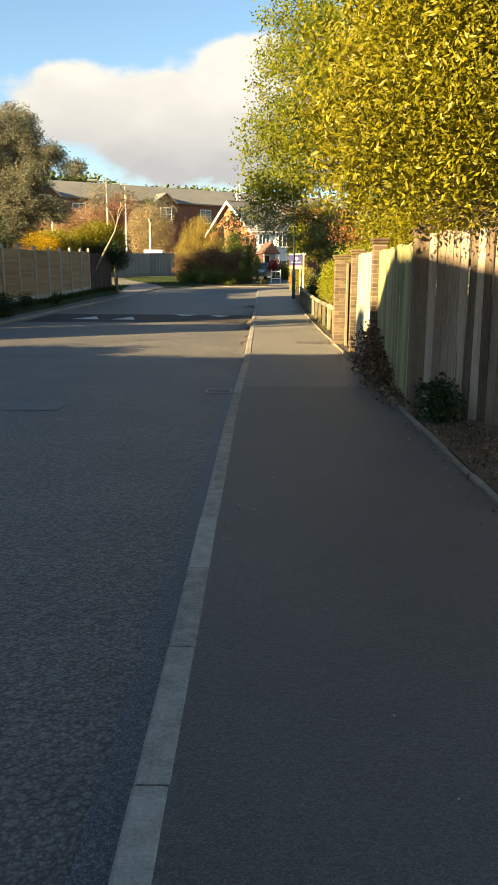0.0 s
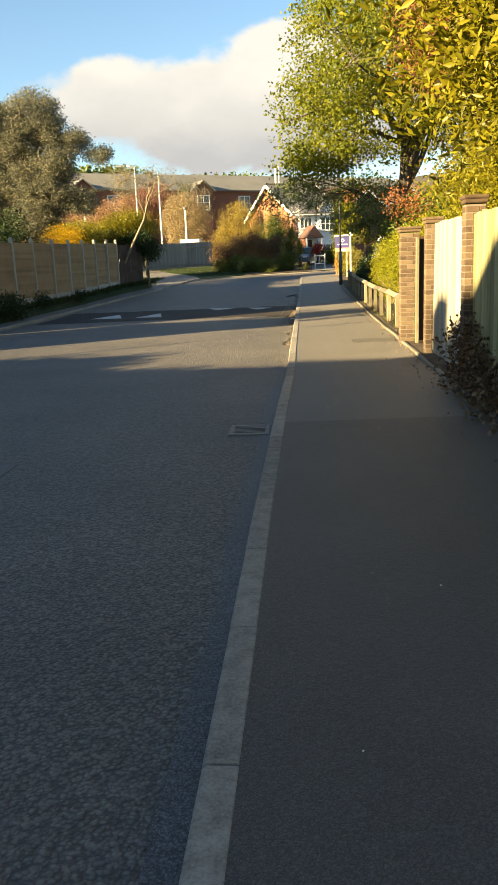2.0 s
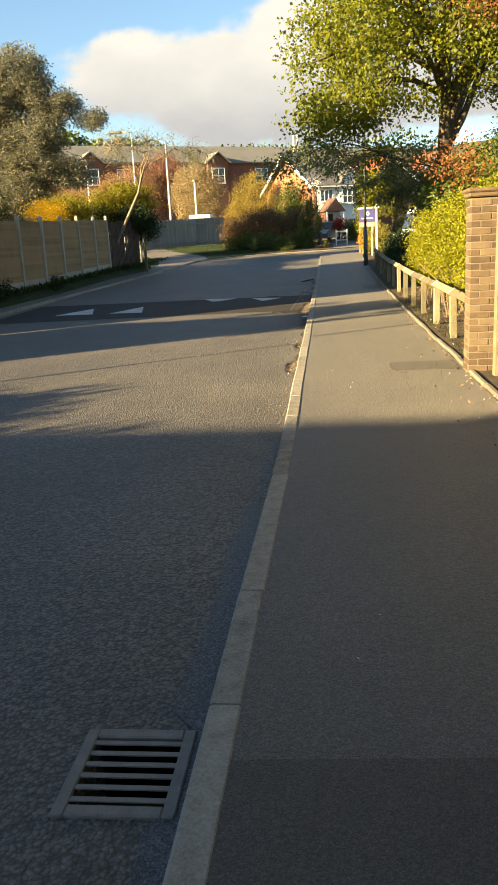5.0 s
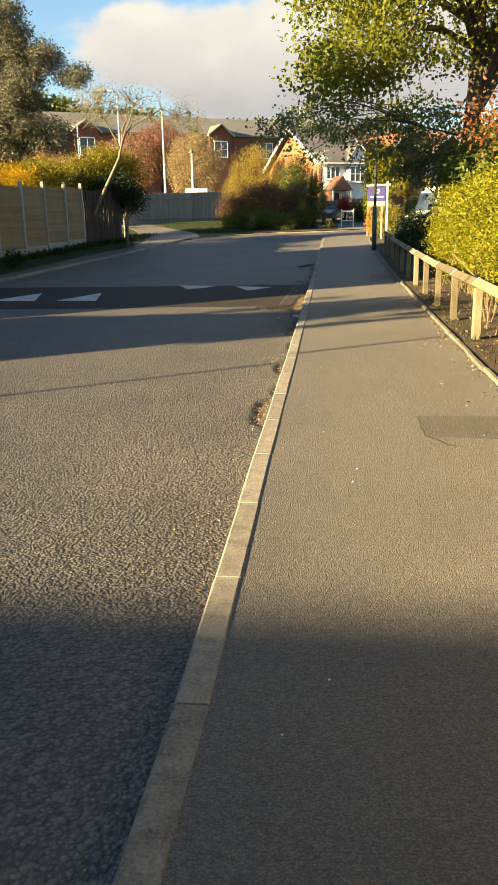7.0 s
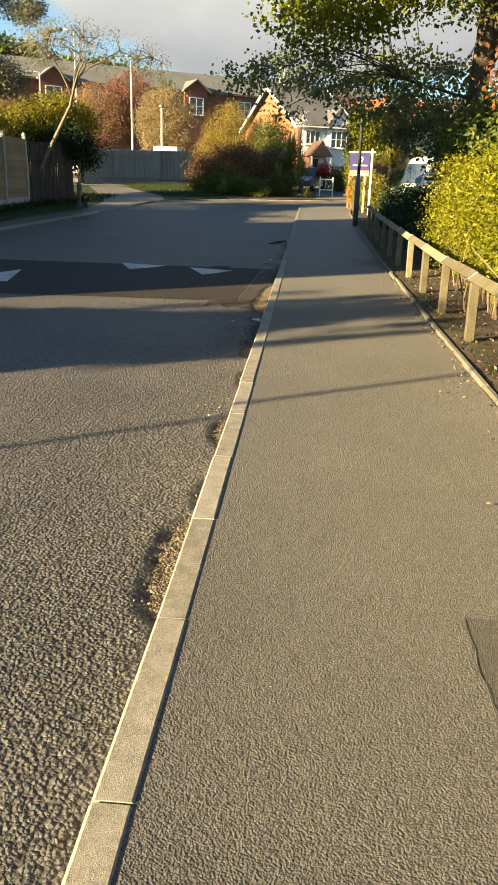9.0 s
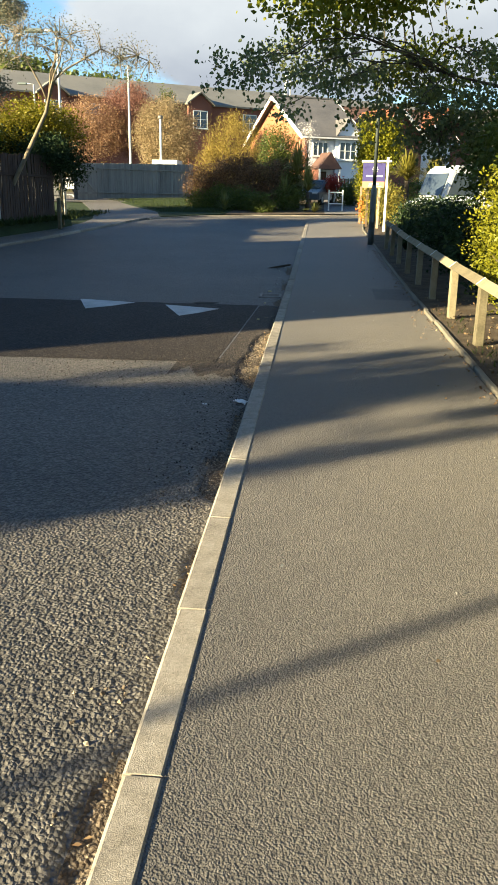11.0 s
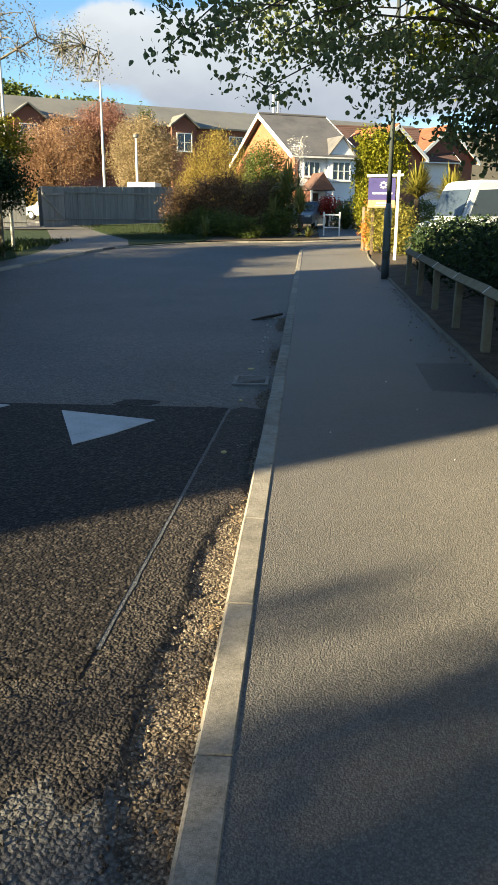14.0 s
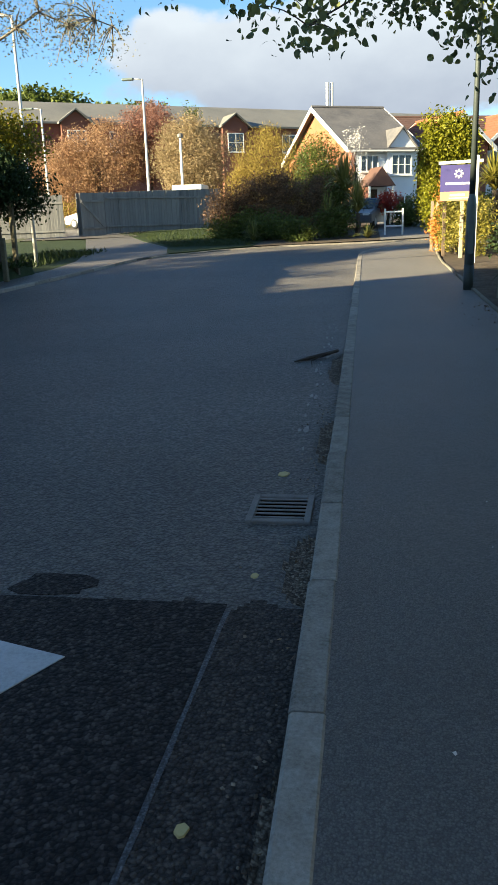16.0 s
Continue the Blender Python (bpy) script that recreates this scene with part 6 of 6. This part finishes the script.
def add_stone(bm, x, y, z, r):
    """One broken stone: a squashed, jittered octahedron."""
    turn = pose(x, y, z, RNG.uniform(0, 360), RNG.uniform(0, 360), RNG.uniform(0, 360))
    ax = [bm.verts.new(turn @ Vector([r * RNG.uniform(0.6, 1.15) * q for q in d])) for d in ((1, 0, 0), (0, 1, 0), (-1, 0, 0), (0, -1, 0), (0, 0, 0.8), (0, 0, -0.8))]
    for k in range(4):
        bm.faces.new((ax[k], ax[(k + 1) % 4], ax[4]))
        bm.faces.new((ax[(k + 1) % 4], ax[k], ax[5]))


def pebbles():
    bm = bmesh.new()
    k = 0
    while k < 3600:
        x, y = RNG.uniform(-0.66, -0.34), RNG.uniform(17.5, 36) if k < 1600 else RNG.uniform(25.3, 28.5)
        w = worn(x, y)
        if w < 0.5:
            continue
        r = 0.003 + 0.008 * RNG.uniform() ** 3
        add_stone(bm, x, y, lie(y) + road_height(x, y) - 0.024 * w + r * 0.2, r)
        k += 1
    tagged(part("loose_stones", bm, PEBBLE, None), "loose pale stones in the broken gutter", "stones", kind="stuff")
    bm = bmesh.new()
    for k in range(1500):
        y = RNG.normal() * 0.55 + 26.0 if k < 900 else RNG.uniform(22.6, 26)
        x = RNG.uniform(-2.6, -0.42) if k < 900 else -0.42 - abs(RNG.normal()) * 0.22
        r = 0.003 + 0.008 * RNG.uniform() ** 2
        add_stone(bm, x, y, lie(y) + road_height(x, y) + (0.007 if y > 26.2 and x < -0.86 else 0.0) + r * 0.3, r)
    tagged(part("loose_stones", bm, CRUMBLE, None), "dark tarmac crumbs at the edge of the ramp", "stones", kind="stuff")
    bm = bmesh.new()
    for k in range(90):
        x, y = RNG.uniform(-0.375, -0.275), RNG.uniform(25.98, 26.2)
        add_stone(bm, x, y, 0.002, RNG.uniform(0.004, 0.011))
    for k in range(120):
        y = RNG.choice([15.9, 18.0, 20.9, 29.4, 30.6, 32.3, 33.5]) + RNG.normal() * 0.25
        x = -0.43 - abs(RNG.normal()) * 0.10
        add_stone(bm, x, y, lie(y) + road_height(x, y) + 0.003, RNG.uniform(0.004, 0.012))
    tagged(part("loose_stones", bm, PEBBLE, None), "chipped stones on the broken kerb and gutter", "stones", kind="stuff")


pebbles()
pos = np.column_stack([-0.385 - np.abs(RNG.normal(size=420)) * 0.045, np.concatenate([RNG.uniform(25.8, 28.4, 220), RNG.uniform(14.5, 36, 200)]), np.zeros(420)])
pos[:, 2] = [lie(v) + road_height(u, v) + 0.006 for u, v in pos[:, :2]]
tagged(leaf_mesh("fallen_leaves", pos[::2], 0.026, L_DRY, None, slim=0.4), "brown leaf scraps along the gutter", "leaf litter", kind="stuff")


def litter(x, y, s, label):
    bm = bmesh.new()
    bmesh.ops.create_grid(bm, x_segments=6, y_segments=5, size=0.5)
    for v in bm.verts:
        v.co = Vector((v.co.x * s, v.co.y * s * 0.8, 0.25 * s + 0.3 * s * noise.noise(v.co * 5 + Vector((x, y, 0)))))
    bmesh.ops.solidify(bm, geom=bm.faces[:], thickness=0.003)
    ob = part("litter", bm, WHITE, None)
    ob.matrix_world = pose(x, y, lie(y) + road_height(x, y) - 0.01, 0, 0, 40 * x)
    tagged(ob, label, "litter")


litter(-0.45, 24.97, 0.11, "crumpled white wrapper lying in the gutter")
for x, y, size in ((-0.13, 4.32, 0.05), (-0.02, 4.22, 0.035), (-0.2, 3.95, 0.025), (-0.19, 3.62, 0.03)):
    bm = bmesh.new()
    for k in range(5):
        add_stone(bm, x + RNG.normal() * size * 0.5, y + RNG.normal() * size * 0.4, 0.0, size * 0.22)
    tagged(part("litter", bm, OLDLINE, None), "scrap of pale torn paper on the footway", "litter")
bm = bmesh.new()
add_tube(bm, [(-0.46, 36.30, lie(36.30) - 0.03), (-0.62, 36.12, lie(36.10) - 0.045), (-0.78, 36.02, lie(36.00) - 0.06), (-0.9, 35.85, lie(35.80) - 0.06)], [0.02, 0.026, 0.02, 0.008], 6)
add_tube(bm, [(-0.62, 36.12, lie(36.10) - 0.045), (-0.72, 35.85, lie(35.80) - 0.05), (-0.70, 35.60, lie(35.60) - 0.06)], [0.012, 0.009, 0.004], 5)
tagged(part("fallen_branch", bm, BARK, None), "dark broken branch lying in the gutter", "branch")
litter(-0.74, 24.9, 0.04, "scrap of white paper on the road")

pos = np.column_stack([RNG.uniform(-0.2, 1.6, 90), RNG.uniform(0.5, 34, 90), np.full(90, 0.002)])
pos[:, 2] += [lie(v) for v in pos[:, 1]]
tagged(leaf_mesh("petals", pos[:45], 0.013, L_WHITE, None, slim=0.8, hang=0.0), "few pale specks of litter and petals on the footway", "petals", kind="stuff")



def blades(n, xs, ys, size, label, up=0.0):
    """Grass blades standing on the land; xs and ys are functions of a random number."""
    u = RNG.uniform(size=(n, 2))
    y = ys(u[:, 0])
    pos = np.column_stack([xs(u[:, 1], y), y, np.array([lie(v) + up for v in y])])
    tagged(leaf_mesh("grass", pos, size, BLADES, None, slim=0.14, hang=-1.6), label, "grass", kind="stuff")


blades(9000, lambda u, y: -7.6 - (y - 57.5) * 0.5 + u * (3.2 + (y - 57.5) * 0.5), lambda u: 57.2 + 13.0 * u ** 1.2, 0.10, "rough grass on the verge below the fence")
blades(2600, lambda u, y: np.array([fence_x(v) for v in y]) + 0.07 + u ** 2 * 0.35, lambda u: 29 + 18 * u, 0.22, "weeds along the foot of the panel fence", 0.24)
blades(1600, lambda u, y: -12.0 + u * 2.4, lambda u: 49 + 7 * u, 0.2, "rough grass beside the path to the gate")
blades(500, lambda u, y: 1.72 + u * 0.5, lambda u: 1.0 + 7.5 * u, 0.07, "sparse weeds on the soil strip")
blades(400, lambda u, y: 1.74 + u * 0.3, lambda u: 18 + 12 * u, 0.08, "sparse weeds beside the low rail")
shrub("parking_hedge", [(4.2, 46.2, 1.05, 1.6, 0.6, 0.6)], 0.09, L_DARK, 200, 34, 0.16, "green leafy shrubs before the parked van", stems=14)

# ---- far hills and woods ----
def hill():
    verts, faces = [], []
    nx, ny = 40, 12
    for j in range(ny):
        for i in range(nx):
            x, y = -300 + 600 * i / (nx - 1), 230 + 300 * j / (ny - 1)
            u = j / (ny - 1)
            crest = 15 + 22 * (1 / (1 + math.exp(-(x - 5) / 22))) + 8 * math.sin(x * 0.02)
            verts.append((x, y, 2.0 + (crest - 2) * math.sin(min(1, u * 1.3) * math.pi / 2) + 1.5 * noise.noise((x * 0.05, y * 0.05, 0))))
    for j in range(ny - 1):
        for i in range(nx - 1):
            o = j * nx + i
            faces.append((o, o + 1, o + nx + 1, o + nx))
    tagged(mesh_ob("backdrop_hill", verts, faces, HILL, smooth=True), "brown wooded hillside beyond the houses", "hill", kind="structure")


hill()
wood = clumps([(-62, 150, 17, 24, 8, 4.5), (-40, 160, 17.5, 12, 6, 3.0), (-18, 175, 17.5, 14, 6, 2.0), (-52, 152, 19.5, 9, 5, 3.0)], 1100)
tagged(leaf_mesh("far_woods", scatter(wood, 30, 0.9), 0.7, L_GREEN, None, slim=0.7), "green tree tops along the skyline", "trees", kind="stuff")
shrub("ground_shrub", [(-9.62, 25.3, 0.62, 0.3, 0.8, 0.36), (-9.6, 24.2, 0.75, 0.34, 0.7, 0.5)], 0.07, L_DARK, 260, 20, 0.1, "dark green bush at the foot of the panel fence", stems=10)
